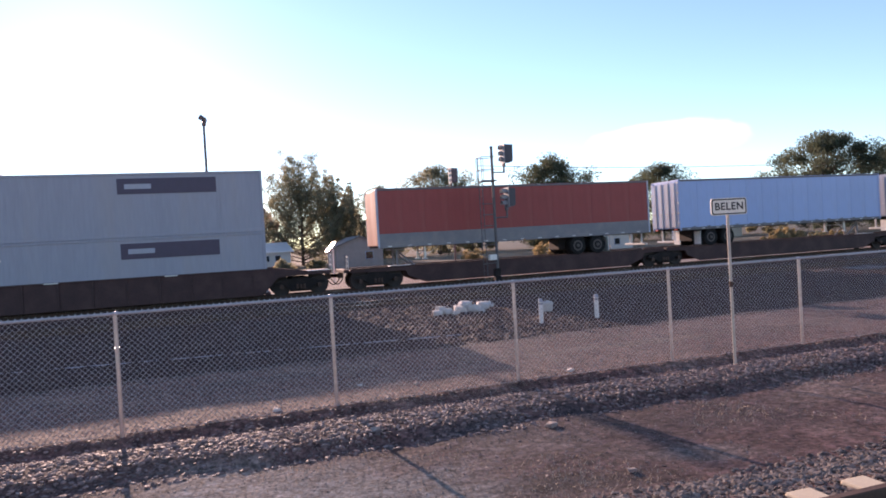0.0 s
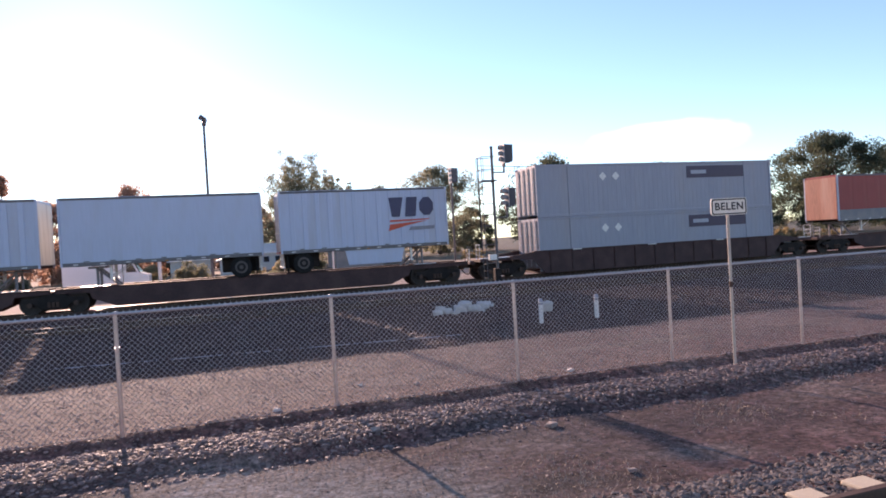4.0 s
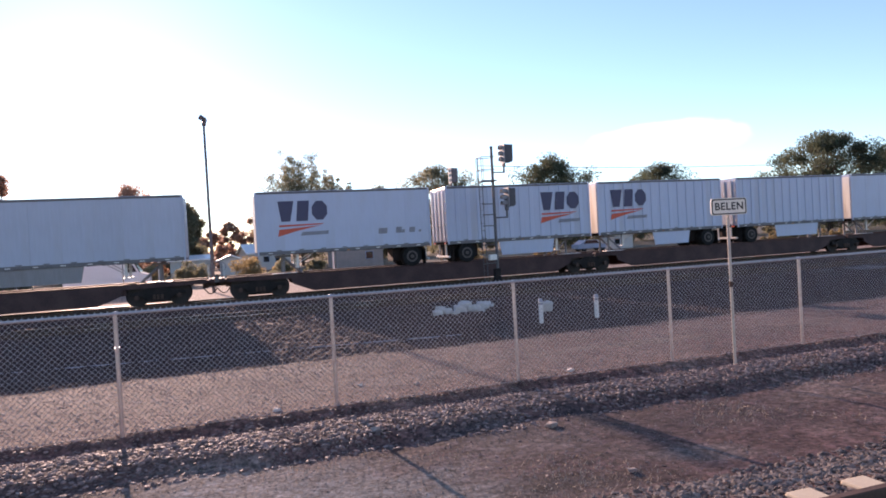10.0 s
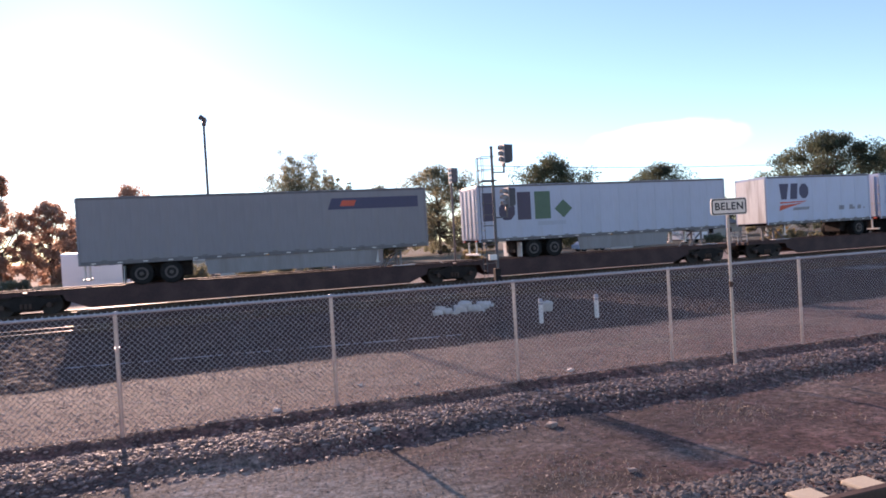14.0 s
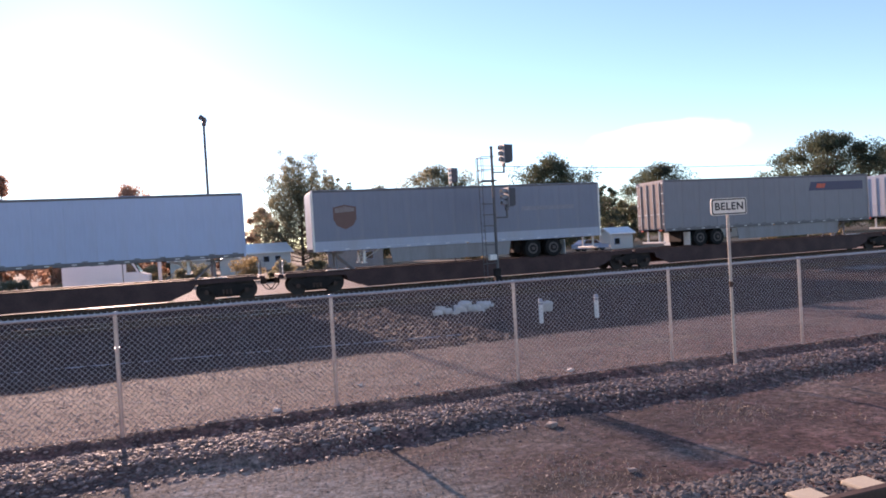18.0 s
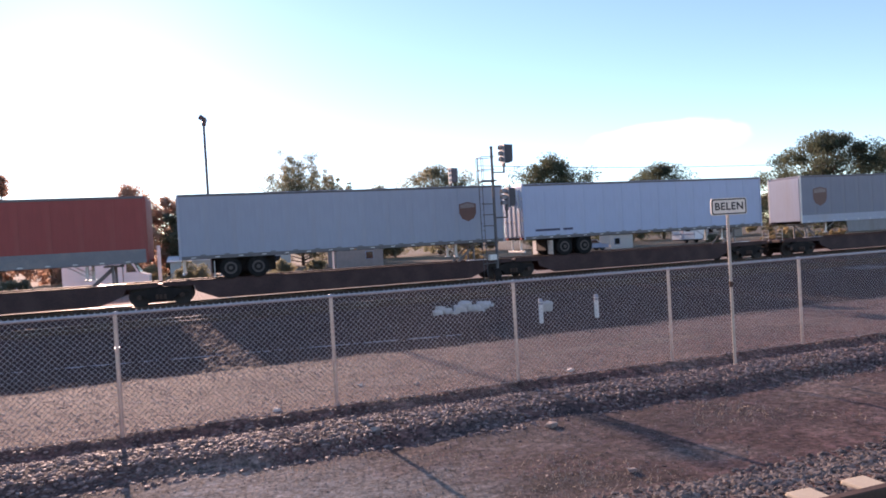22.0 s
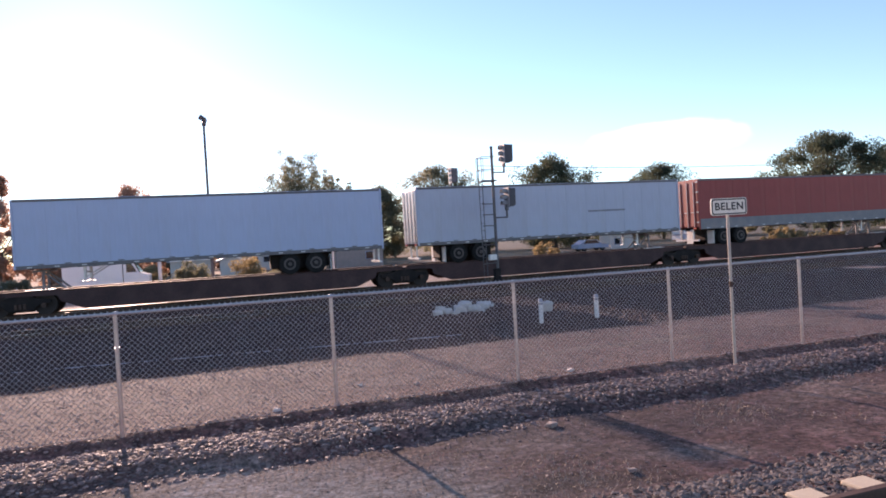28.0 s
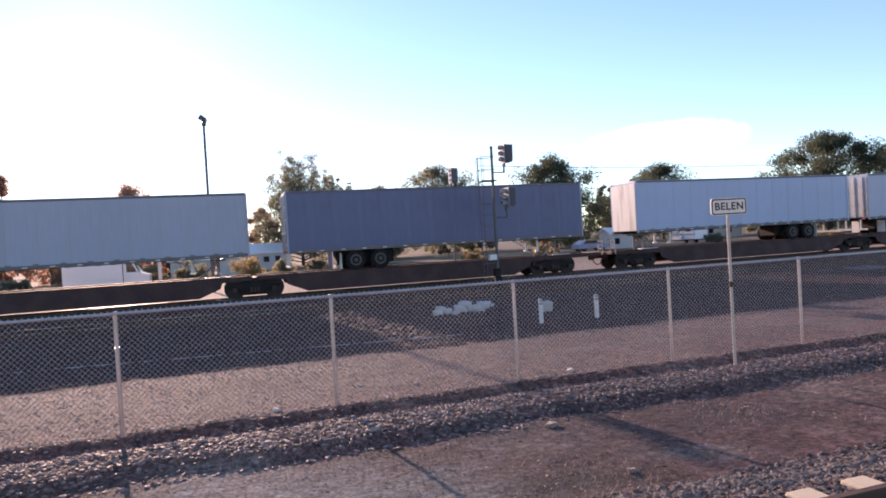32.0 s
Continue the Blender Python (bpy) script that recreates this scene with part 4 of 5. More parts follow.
# one long trailer with purple and green shapes, two grey ones
f = trailer(-23.9, 16.1, 1, M_WHITE2, "white long trailer with purple and green printed shapes", LONG, skirt=(5.9, 11.9), doors=M_WHITE2, back=3.2)
x0 = 0.3
for xx, w, h, m, label in ((0.0, 0.72, 1.5, M_PURPLE, "purple printed slab"), (2.02, 0.80, 1.5, M_PURPLE, ""), (3.06, 0.95, 1.5, M_GREEN, "green printed slab")):
    decal(f, slant(x0 + xx, 3.1, w, h, 0.0), m, label=label)
decal(f, [(x0 + 1.40 + 0.50 * math.cos(radians(22.5 + 45 * k)), 3.60 + 0.52 * math.sin(radians(22.5 + 45 * k))) for k in range(8)], M_PURPLE, label="purple printed disc")
decal(f, [(x0 + 4.25, 3.62), (x0 + 4.80, 3.12), (x0 + 5.35, 3.62), (x0 + 4.80, 4.12)], M_GREEN, label="green printed lozenge")
decal(f, slant(x0 + 3.2, 2.75, 1.7, 0.22, 0.02), M_LTGREY, "lettering_bar")
tb = trailer(-42.75, 16.05, 1, M_DULLGREY, "dull brownish-grey long trailer with a dark stripe", LONG, skirt=(5.2, 13.4), doors=M_RUSTDOOR, back=2.5)
decal(tb, [(11.0, 4.05), (15.6, 4.05), (15.6, 4.6), (11.2, 4.6)], M_NAVY, "stripe", label="dark printed stripe")
decal(tb, slant(11.6, 4.2, 0.7, 0.28), M_REDDECAL, "stripe_mark", depth=0.011)
tc = trailer(-63.1, 16.05, -1, M_GREY, "grey long trailer with a brown shield", LONG, band=(2.5, M_LTGREY), skirt=(3.8, 10.5), end=M_LTGREY, posts=M_SUNLIT_WHITE, back=3.0)
shield(tc, 1.05, 3.05, 1.15, 1.22)
decal(tc, slant(11.2, 3.6, 3.2, 0.22, 0.03), M_SCUFF, "lettering_bar")
spine_unit(-25.3, -6.9, [(-9.0, 1)], [-25.3, -9.1], [(-6.9, 1)], "flatcars")
spine_unit(-44.9, -25.3, [(-28.0, 1)], [-44.9], [], "flatcars")
spine_unit(-64.6, -44.9, [(-61.9, -1)], [-63.0], [(-64.6, -1)], "flatcars")
# five units with long trailers
td = trailer(-82.45, 16.2, 1, M_BLUE_SKYLIT_WHITE, "bluish-white long trailer with white rear doors", LONG, doors=M_SKYLIT_WHITE, back=2.45)
decal(td, slant(0.7, 2.42, 1.5, 0.12, 0.0), M_NAVY, "lettering_bar")
decal(td, slant(2.4, 2.42, 0.6, 0.12, 0.0), M_NAVY, "lettering_bar")
te = trailer(-99.8, 16.2, 1, M_MIDGREY, "grey long trailer with a small brown shield", LONG, doors=M_RUSTDOOR, posts=M_LTGREY)
shield(te, 13.7, 3.15, 0.95, 1.02)
trailer(-117.25, 16.15, 1, M_RED, "red long trailer with a grey lower band", LONG, back=1.8, band=(2.62, M_STEELGREY), doors=M_RED)
tg = trailer(-134.75, 16.1, 1, M_WHITE2, "dull white long trailer", LONG, doors=M_RAIL)
decal(tg, slant(10.0, 3.35, 2.4, 0.10, 0.0), M_SCUFF, "lettering_bar")
trailer(-152.7, 16.15, -1, M_BLUE_SKYLIT_WHITE, "bluish-white long trailer with a white front wall", LONG, back=3.4, end=M_SUNLIT_WHITE)
units = [-65.7, -83.1, -100.7, -118.3, -135.5, -154.2]
for k in range(5):
    a, b = units[k + 1], units[k]
    nose = -1 if k == 4 else 1
    spine_unit(a, b, [(b - 2.0, 1) if nose > 0 else (a + 2.4, -1)], ([b - 1.5, a] if k == 0 else [a + 1.6] if k == 4 else [a]),
               [(b, 1)] if k == 0 else [(a, -1)] if k == 4 else [], "flatcars")
# last ones
trailer(-172.4, 16.15, 1, M_BLUE, "dark slate-blue long trailer", LONG, back=3.3, posts=M_MIDGREY, doors=M_BLUE)
trailer(-190.3, 16.15, 1, M_LTGREY, "pale grey long trailer", LONG)
spine_unit(-174.0, -155.0, [(-157.6, 1)], [-174.0, -158.0], [(-155.0, 1)], "flatcars")
spine_unit(-192.0, -174.0, [(-175.6, 1)], [-192.0], [], "flatcars")


# ---- chain-link fence ----
FENCE_Y, FENCE_H = 10.08, 1.735
POSTS = [-13.6, -10.6, -7.6, -4.55, -1.504, 1.498, 4.567, 7.676, 10.761, 13.83, 16.9, 19.97, 23.04, 26.1, 29.2, 32.3, 35.4, 38.5, 41.6]


def fence():
    f = thing("chain_link_fence", 0, FENCE_Y, 0, "galvanised chain-link fence along the yard", "fence")
    for x, nxt in zip(POSTS, POSTS[1:] + [None]):
        bm = rod(BM(), (x, 0.035, -0.1), (x, 0.035, FENCE_H - 0.01), 0.030, 10)
        bmesh.ops.create_uvsphere(bm, u_segments=10, v_segments=6, radius=0.036, matrix=Matrix.Translation((x, 0.035, FENCE_H + 0.0)))
        p = part("post", bm, M_GALV, f)
        part("tie_band", rod(BM(), (x, 0.035, 1.25), (x, 0.035, 1.262), 0.035, 10), M_GALV, p)
        if nxt:
            part("top_rail", rod(BM(), (x, 0.0, FENCE_H), (nxt, 0.0, FENCE_H), 0.021, 8), M_GALV, f)
            part("mesh_panel", mesh_bm(x, nxt), M_GALV, f, "woven diamond wire mesh")
            part("tension_wire", rod(BM(), (x, -0.02, 0.06), (nxt, -0.02, 0.06), 0.003, 4), M_GALV, f)


def mesh_bm(x0, x1):
    """Diamond mesh: two sets of slanting wires, one just before the other."""
    bm = BM()
    step, lo, hi, r = 0.079, 0.05, FENCE_H + 0.03, 0.0024
    rise = hi - lo
    n = int((x1 - x0) / step)
    for side in (1, -1):
        y = -0.022 - 0.003 * side
        for i in range(-int(rise / step) - 1, n + int(rise / step) + 2):
            xa = x0 + i * step
            a, b = [xa, lo], [xa + side * rise, hi]
            if a[0] > b[0]:
                a, b = b, a
            if b[0] <= x0 or a[0] >= x1:
                continue
            g = (b[1] - a[1]) / (b[0] - a[0])
            if a[0] < x0:
                a = [x0, a[1] + g * (x0 - a[0])]
            if b[0] > x1:
                b = [x1, a[1] + g * (x1 - a[0])]
            d = Vector((b[0] - a[0], 0, b[1] - a[1]))
            if d.length < 0.02:
                continue
            u = Vector((-d.z, 0, d.x)).normalized() * r
            w = Vector((0, r, 0))
            q = [[bm.verts.new(Vector((p[0], y, p[1])) + o) for o in (u, w, -u, -w)] for p in (a, b)]
            for j in range(4):
                bm.faces.new((q[0][j], q[0][(j + 1) % 4], q[1][(j + 1) % 4], q[1][j]))
    for i in range(n):
        x, r = x0 + (i + 0.5) * step, 0.008
        lo4 = [bm.verts.new((x + a * r, -0.024 + b * r, FENCE_H - 0.012)) for a, b in ((1, 0), (0, 1), (-1, 0), (0, -1))]
        hi4 = [bm.verts.new((x + a * 0.005, -0.024 + b * 0.005, FENCE_H + 0.046)) for a, b in ((1, 0), (0, 1), (-1, 0), (0, -1))]
        for j in range(4):
            bm.faces.new((lo4[j], lo4[(j + 1) % 4], hi4[(j + 1) % 4], hi4[j]))
        bm.faces.new(hi4)
    for face in bm.faces:
        face.smooth = True
    return bm


fence()


# ---- station sign ----
def rounded(x0, x1, z0, z1, r, n=5):
    o = []
    for cx, cz, a0 in ((x1 - r, z1 - r, 0), (x0 + r, z1 - r, 90), (x0 + r, z0 + r, 180), (x1 - r, z0 + r, 270)):
        o += [(cx + r * math.cos(radians(a0 + 90 * k / n)), cz + r * math.sin(radians(a0 + 90 * k / n))) for k in range(n + 1)]
    return o


def station_sign():
    s = thing("station_sign", 8.49, 9.45, -0.03, "cream station sign lettered BELEN on a thin post", "sign")
    part("post", rod(BM(), (0, 0, -0.1), (0.0, 0, 2.72), 0.026, 12), M_SIGNPOST, s, "weathered cream pipe post")
    part("band", rod(BM(), (0, 0, 1.40), (0, 0, 1.50), 0.036, 12), M_RUST, s)
    b = part("board", prism(BM(), rounded(-0.35, 0.35, 2.68, 2.98, 0.045), "y", -0.055, -0.035), M_SIGNWHITE, s)
    out, inn = rounded(-0.337, 0.337, 2.693, 2.967, 0.04), rounded(-0.316, 0.316, 2.714, 2.946, 0.026)
    bm = BM()
    n = len(out)
    vo, vi = [bm.verts.new((p[0], -0.058, p[1])) for p in out], [bm.verts.new((p[0], -0.058, p[1])) for p in inn]
    for i in range(n):
        j = (i + 1) % n
        bm.faces.new((vo[i], vo[j], vi[j], vi[i]))
    bmesh.ops.solidify(bm, geom=bm.faces[:], thickness=0.003)
    part("border", bm, M_SIGNBLACK, b)
    cu = bpy.data.curves.new("letters", "FONT")
    cu.body, cu.size, cu.align_x, cu.align_y, cu.extrude, cu.space_character, cu.offset = "BELEN", 0.184, "CENTER", "CENTER", 0.002, 1.12, 0.004
    tmp = new("letters_curve", cu)
    me = bpy.data.meshes.new_from_object(tmp)
    bpy.data.objects.remove(tmp)
    me.materials.clear()
    me.materials.append(M_SIGNBLACK)
    t = new("letters", me)
    t.parent = b
    t.matrix_basis = Matrix.Translation((0, -0.059, 2.83)) @ pose(0, 0, 0, 90, 0, 0)
    for z in (2.76, 2.90):
        part("bolt", rod(BM(), (0, -0.064, z - 0.0), (0, -0.04, z), 0.010, 8), M_GALV, s)
    s.rotation_euler = (0, 0, radians(-8))


station_sign()


# ---- railway signals ----
def signal_head(parent, x0, x1, z0, z1, hood):
    """A colour-light head seen from its side: case with a raked foot, backing board, short hoods facing down the line."""
    o = [(x0, z0), (x1 - 0.10, z0 + 0.02), (x1 - 0.02, z0 + 0.10), (x1, z1), (x0, z1 + 0.02)]
    hd = part("signal_head", prism(BM(), o, "y", -0.2, 0.2), M_SIGNAL, parent, "dark signal head with hooded lamps")
    part("backing_board", box(BM(), x0 - 0.025, x0, -0.30, 0.30, z0 - 0.03, z1 + 0.05), M_HOOD, hd, "pale edge of the backing board")
    for k in range(3):
        zz = z0 + (z1 - z0) * (0.18 + 0.32 * k)
        c = [(0.15 * math.cos(radians(a)), 0.15 * math.sin(radians(a))) for a in range(-20, 201, 20)]
        ring = c + [(p[0] * 0.9, p[1] * 0.9) for p in reversed(c)]
        part("hood", prism(BM(), [(p[0], zz + p[1]) for p in ring], "x", x0 - hood, x0 - 0.02), M_HOOD, hd, "grey lamp hood" if k == 0 else "")
        part("lens", rod(BM(), (x0 - 0.05, 0, zz), (x0 - 0.028, 0, zz), 0.09, 14), M_GLASSDARK, hd)
    return hd


def near_signal():
    s = thing("railway_signal", 12.55, 29.5, 0.05, "grey signal mast with ladder, cage and two heads", "railway signal")
    part("mast", rod(BM(), (0, 0, 0), (0, 0, 6.8), 0.07, 12), M_MAST, s)
    part("cap", rod(BM(), (0, 0, 6.8), (0, 0, 6.86), 0.085, 12), M_MAST, s)
    part("base", box(BM(), -0.3, 0.3, -0.3, 0.3, -0.1, 0.12, 0.04), M_RUST, s)
    part("base_case", box(BM(), -0.30, 0.0, -0.42, -0.12, 0.12, 0.95, 0.03), M_DARK, s)
    part("junction_box", box(BM(), -0.50, -0.12, -0.30, -0.08, 1.35, 1.62, 0.02), M_WHITEPIPE, s, "white junction box")
    # the ladder stands beside the mast, its rungs across the line
    for y in (-0.22, 0.22):
        part("ladder_rail", rod(BM(), (-0.62, y, 0.3), (-0.66, y, 6.3), 0.019, 6), M_MAST, s)
    for k in range(15):
        part("rung", rod(BM(), (-0.63, -0.22, 0.5 + k * 0.33), (-0.63, 0.22, 0.5 + k * 0.33), 0.010, 6), M_MAST, s)
    for z in (1.2, 2.1, 3.02, 3.56, 4.08):
        part("ladder_bracket", rod(BM(), (-0.63, 0.0, z), (-0.05, 0.0, z), 0.024, 6), M_MAST, s)
    for z in (5.72, 6.33):
        for a, b in (((-0.70, -0.35), (-0.70, 0.35)), ((-0.70, 0.35), (0.0, 0.35)), ((0.0, -0.35), (-0.70, -0.35))):
            part("cage_bar", rod(BM(), (*a, z), (*b, z), 0.019, 6), M_MAST, s)
    for x, y in ((-0.70, -0.35), (-0.70, 0.35), (-0.32, 0.35)):
        part("cage_bar", rod(BM(), (x, y, 5.2), (x, y, 6.35), 0.017, 6), M_MAST, s)
    part("platform", box(BM(), -0.62, 0.08, -0.35, 0.35, 5.16, 5.22), M_MAST, s, "grated steel platform")
    for arm_z, x0, x1, z0, z1, hood, reach in ((5.60, 0.58, 1.06, 6.05, 6.93, 0.17, 0.62), (3.40, 0.70, 1.08, 3.90, 4.80, 0.30, 0.66)):
        arm = BM()
        rod(arm, (0.0, 0, arm_z), (reach, 0, arm_z), 0.035, 8)
        rod(arm, (reach, 0, arm_z - 0.03), (reach, 0, z0 + 0.1), 0.05, 8)
        box(arm, reach - 0.07, reach + 0.07, -0.08, 0.08, z0 - 0.16, z0 - 0.02, 0.01)
        part("bracket_arm", arm, M_MAST, s)
        signal_head(s, x0, x1, z0, z1, hood)
    return s


near_signal()


def far_signal():
    s = thing("railway_signal", 14.1, 40.0, 0.05, "dark signal mast standing behind the train", "railway signal")
    part("mast", rod(BM(), (0, 0, -0.1), (0, 0, 6.2), 0.07, 10), M_MAST, s)
    signal_head(s, -0.04, 0.42, 6.12, 7.05, 0.05)


far_signal()


# ---- small things on the ground ----
def bollard(x, y):
    t = thing("bollard", x, y, float(gz(x, y)), "white painted pipe bollard in the dirt", "bollard", "white bollards")
    part("pipe", rod(BM(), (0, 0, -0.1), (0, 0, 0.60), 0.062, 14), M_WHITEPIPE, t)
    part("cap", rod(BM(), (0, 0, 0.595), (0, 0, 0.68), 0.074, 14, 0.05), M_MIDGREY, t)
    part("band", rod(BM(), (0, 0, 0.52), (0, 0, 0.57), 0.0635, 14), M_SCUFF, t)


bollard(8.15, 16.3)
bollard(9.87, 16.25)


def boulder(name, x, y, r, seed, label, group, squash=(1.3, 0.9, 0.6), z=None, material=M_SACK):
    rng = random.Random(seed)
    bm = BM()
    # an angular broken block: the hull of points pushed out towards the sides of a box
    for _ in range(22):
        p = Vector([math.copysign(abs(rng.uniform(-1, 1)) ** 0.45, rng.uniform(-1, 1)) for _ in range(3)])
        bm.verts.new((p.x * r * squash[0] * rng.uniform(0.78, 1.0), p.y * r * squash[1] * rng.uniform(0.78, 1.0), p.z * r * squash[2] * rng.uniform(0.78, 1.0)))
    hull = bmesh.ops.convex_hull(bm, input=bm.verts)
    bmesh.ops.delete(bm, geom=[g for g in hull["geom_interior"] if isinstance(g, bmesh.types.BMVert)], context="VERTS")
    bmesh.ops.bevel(bm, geom=bm.edges[:], offset=r * 0.05, segments=1, affect="EDGES")
    ob = solo(name, bm, material, label, "rock", group, at=(x, y, (float(gz(x, y)) if z is None else z) + r * squash[2] * 0.8))
    ob.rotation_euler = (rng.uniform(-0.12, 0.12), rng.uniform(-0.12, 0.12), rng.uniform(-0.5, 0.5))


HEAP = ((6.46, 20.35, 0.17, 0.0), (6.80, 20.45, 0.20, 0.0), (6.62, 20.60, 0.15, 0.12), (7.02, 20.15, 0.14, 0.0), (7.30, 20.55, 0.22, 0.02), (7.76, 20.50, 0.23, 0.02), (7.55, 20.66, 0.22, 0.13),
        (8.16, 20.60, 0.24, 0.06), (8.40, 20.45, 0.12, 0.10), (7.95, 20.30, 0.13, 0.0))
for i, (x, y, r, z) in enumerate(HEAP):
    boulder("white_rock", x, y, r, i, "rough white limestone rock in a low heap", "heap of white rocks", (1.15, 0.9, 0.62), z=0.05 + z)
boulder("white_rock", 9.56, 18.8, 0.24, 41, "rough white limestone rock beside a bollard", "lone white rocks", (1.1, 0.9, 0.8))
for i, (x, y, r) in enumerate(((5.7, 10.38, 0.06), (0.61, 10.35, 0.055), (2.1, 11.4, 0.045), (5.5, 8.6, 0.04), (4.0, 7.86, 0.075), (3.93, 5.95, 0.045), (3.0, 10.9, 0.05), (1.75, 8.55, 0.05))):
    boulder("loose_rock", x, y, r, 60 + i, "single pale rock lying on the dirt", "loose pale rocks", (1.35, 0.9, 0.55), material=M_SACK if i < 3 else M_TANROCK)

for x0, x1, y0, y1 in ((27.1, 28.9, 21.8, 23.25), (25.3, 26.2, 22.7, 23.2)):
    solo("concrete_slab", box(BM(), 0, x1 - x0, 0, y1 - y0, -0.1, 0.0, 0.02), M_DARKSLAB, "flat grey concrete slab lying beside the rusty track", "slab", "slabs beside the track", at=(x0, y0, 0.145))

edge = BM()
rod(edge, (-12, 18.15, 0.064), (5.6, 15.75, 0.064), 0.011, 6)
solo("edging_pipe", edge, M_LTGREY, "thin pale pipe lying along the dirt", "pipe")


# ---- trees and shrubs ----
def leaves(centres, radii, n, size, rng):
    """Small bent leaf sprays gathered in clumps."""
    k = rng.integers(0, len(centres), n)
    d = rng.normal(0, 1, (n, 3))
    d /= np.linalg.norm(d, axis=1)[:, None]
    p = centres[k] + d * rng.random((n, 1)) ** 0.5 * radii[k][:, None] * np.array([1.0, 1.0, 0.8])
    a, b = rng.normal(0, 1, (n, 3)), rng.normal(0, 1, (n, 3))
    a /= np.linalg.norm(a, axis=1)[:, None]
    b = np.cross(a, b)
    b /= np.linalg.norm(b, axis=1)[:, None]
    s = size * rng.uniform(0.5, 1.3, (n, 1))
    v = np.stack([p - a * s, p + b * s * 0.45, p + a * s, p - b * s * 0.45], 1)
    return v.reshape(-1, 3), np.arange(n * 4).reshape(-1, 4)


def tree(x, y, height, width, material, label, seed, n=5000, base=0.25, clumps=34, leaf=0.30, group="trees", lean=0.0, sparse=1.0, low=False):
    height, width = height * 0.94, width * 0.86
    rng = np.random.default_rng(seed)
    t = thing("tree", x, y, 0.0, label, "tree", group)
    trunk = BM()
    top = Vector((lean * height, 0, height * 0.62))
    pts = [Vector((0, 0, -0.3)), Vector((0.1, 0, height * 0.15)), top * 0.6 + Vector((rng.normal(0, 0.2), rng.normal(0, 0.2), 0)), top]
    r = height * 0.022
    for i in range(3):
        rod(trunk, pts[i], pts[i + 1], r * (1 - 0.25 * i), 8, r * (0.75 - 0.25 * i) + 0.02)
    cs, rs = [], []
    for i in range(clumps):
        u = rng.random()
        h = base + (1 - base) * (i + 0.5) / clumps
        q = (h - base) / (1 - base)
        prof = (1 - q ** 3.5) ** 0.55 * (0.8 + 0.2 * min(1, q * 4)) if low else math.sin(math.pi * min(1, q * 0.86 + 0.14)) ** 0.6
        a = rng.uniform(0, 6.28)
        rad = width * 0.5 * prof * math.sqrt(u) * rng.uniform(0.8, 1.12)
        c = np.array([rad * math.cos(a) + lean * height * h, rad * math.sin(a), height * h * rng.uniform(0.94, 1.0)])
        cs.append(c)
        rs.append(width * rng.uniform(0.06, 0.13) * sparse)
        k = pts[2] if h < 0.6 else pts[3]
        if i % 2 == 0:
            rod(trunk, k * rng.uniform(0.55, 0.98), Vector(c), r * 0.32, 5, r * 0.08)
    part("trunk", trunk, M_TRUNK, t)
    v, f = leaves(np.array(cs), np.array(rs), n, leaf, rng)
    soup("crown", v, f, material, t)
    return t


def feather_tree(x, y, height, width, material, label, seed, n, stems=30, leaf=0.15, group="trees"):
    """A tree of many upswept boughs that end in feathery tips of unequal height."""
    rng = np.random.default_rng(seed)
    t = thing("tree", x, y, 0.0, label, "tree", group)
    r = height * 0.016
    trunk = BM()
    rod(trunk, (0, 0, -0.3), (0.1, 0, height * 0.4), r, 8, r * 0.7)
    rod(trunk, (0.1, 0, height * 0.4), (0, 0, height * 0.8), r * 0.7, 8, r * 0.25)
    cs, rs = [], []
    for i in range(stems):
        u = (i + 0.5) / stems
        a = 2.4 * i + rng.uniform(-0.4, 0.4)
        out = width * 0.5 * (1 - 0.82 * u ** 1.3) * rng.uniform(0.7, 1.1)
        p0 = np.array([0, 0, height * (0.02 + 0.54 * u)])
        p2 = np.array([out * math.cos(a), out * math.sin(a), height * min(0.985, 0.14 + 0.84 * u ** 0.75 + rng.uniform(-0.06, 0.07))])
        p1 = np.array([p2[0] * 0.8, p2[1] * 0.8, p0[2] + 0.3 * (p2[2] - p0[2])])
        line = [(1 - q) ** 2 * p0 + 2 * q * (1 - q) * p1 + q * q * p2 for q in (0, 0.3, 0.65, 1.0)]
        for k in range(3):
            rod(trunk, line[k], line[k + 1], r * (0.34 - 0.09 * k), 5, r * (0.25 - 0.09 * k))
        for q in np.linspace(0.25, 1.0, 12):
            c = (1 - q) ** 2 * p0 + 2 * q * (1 - q) * p1 + q * q * p2
            cs.append(c + rng.normal(0, width * 0.022, 3))
            rs.append(width * (0.115 - 0.065 * q) * rng.uniform(0.6, 1.3))
    part("trunk", trunk, M_TRUNK, t)
    v, f = leaves(np.array(cs), np.array(rs), n, leaf, rng)
    soup("crown", v, f, material, t)
    return t


feather_tree(10.5, 95, 16.2, 16.0, M_LEAF2, "tall feathery tree with olive leaves behind the tracks", 1, 46000, 60, 0.14)
feather_tree(15.2, 97, 13.5, 8.6, M_LEAF2, "feathery olive tree beside a taller one", 21, 22000, 30)
feather_tree(18.2, 99, 12.9, 6.5, M_LEAF2, "thin feathery tree behind the tracks", 22, 11000, 20)
tree(36.0, 110, 16.4, 25.0, M_LEAF2, "green spreading tree behind the tracks", 2, 30000, 0.10, 130, 0.19, sparse=0.8)
tree(25.2, 108, 12.6, 12.0, M_LEAF2, "green spreading tree behind the tracks", 12, 30000, 0.05, 130, 0.18, sparse=1.1)
tree(53.5, 100, 16.2, 23.0, M_LEAF, "dense green tree behind the tracks", 3, 42000, 0.06, 130, 0.19)
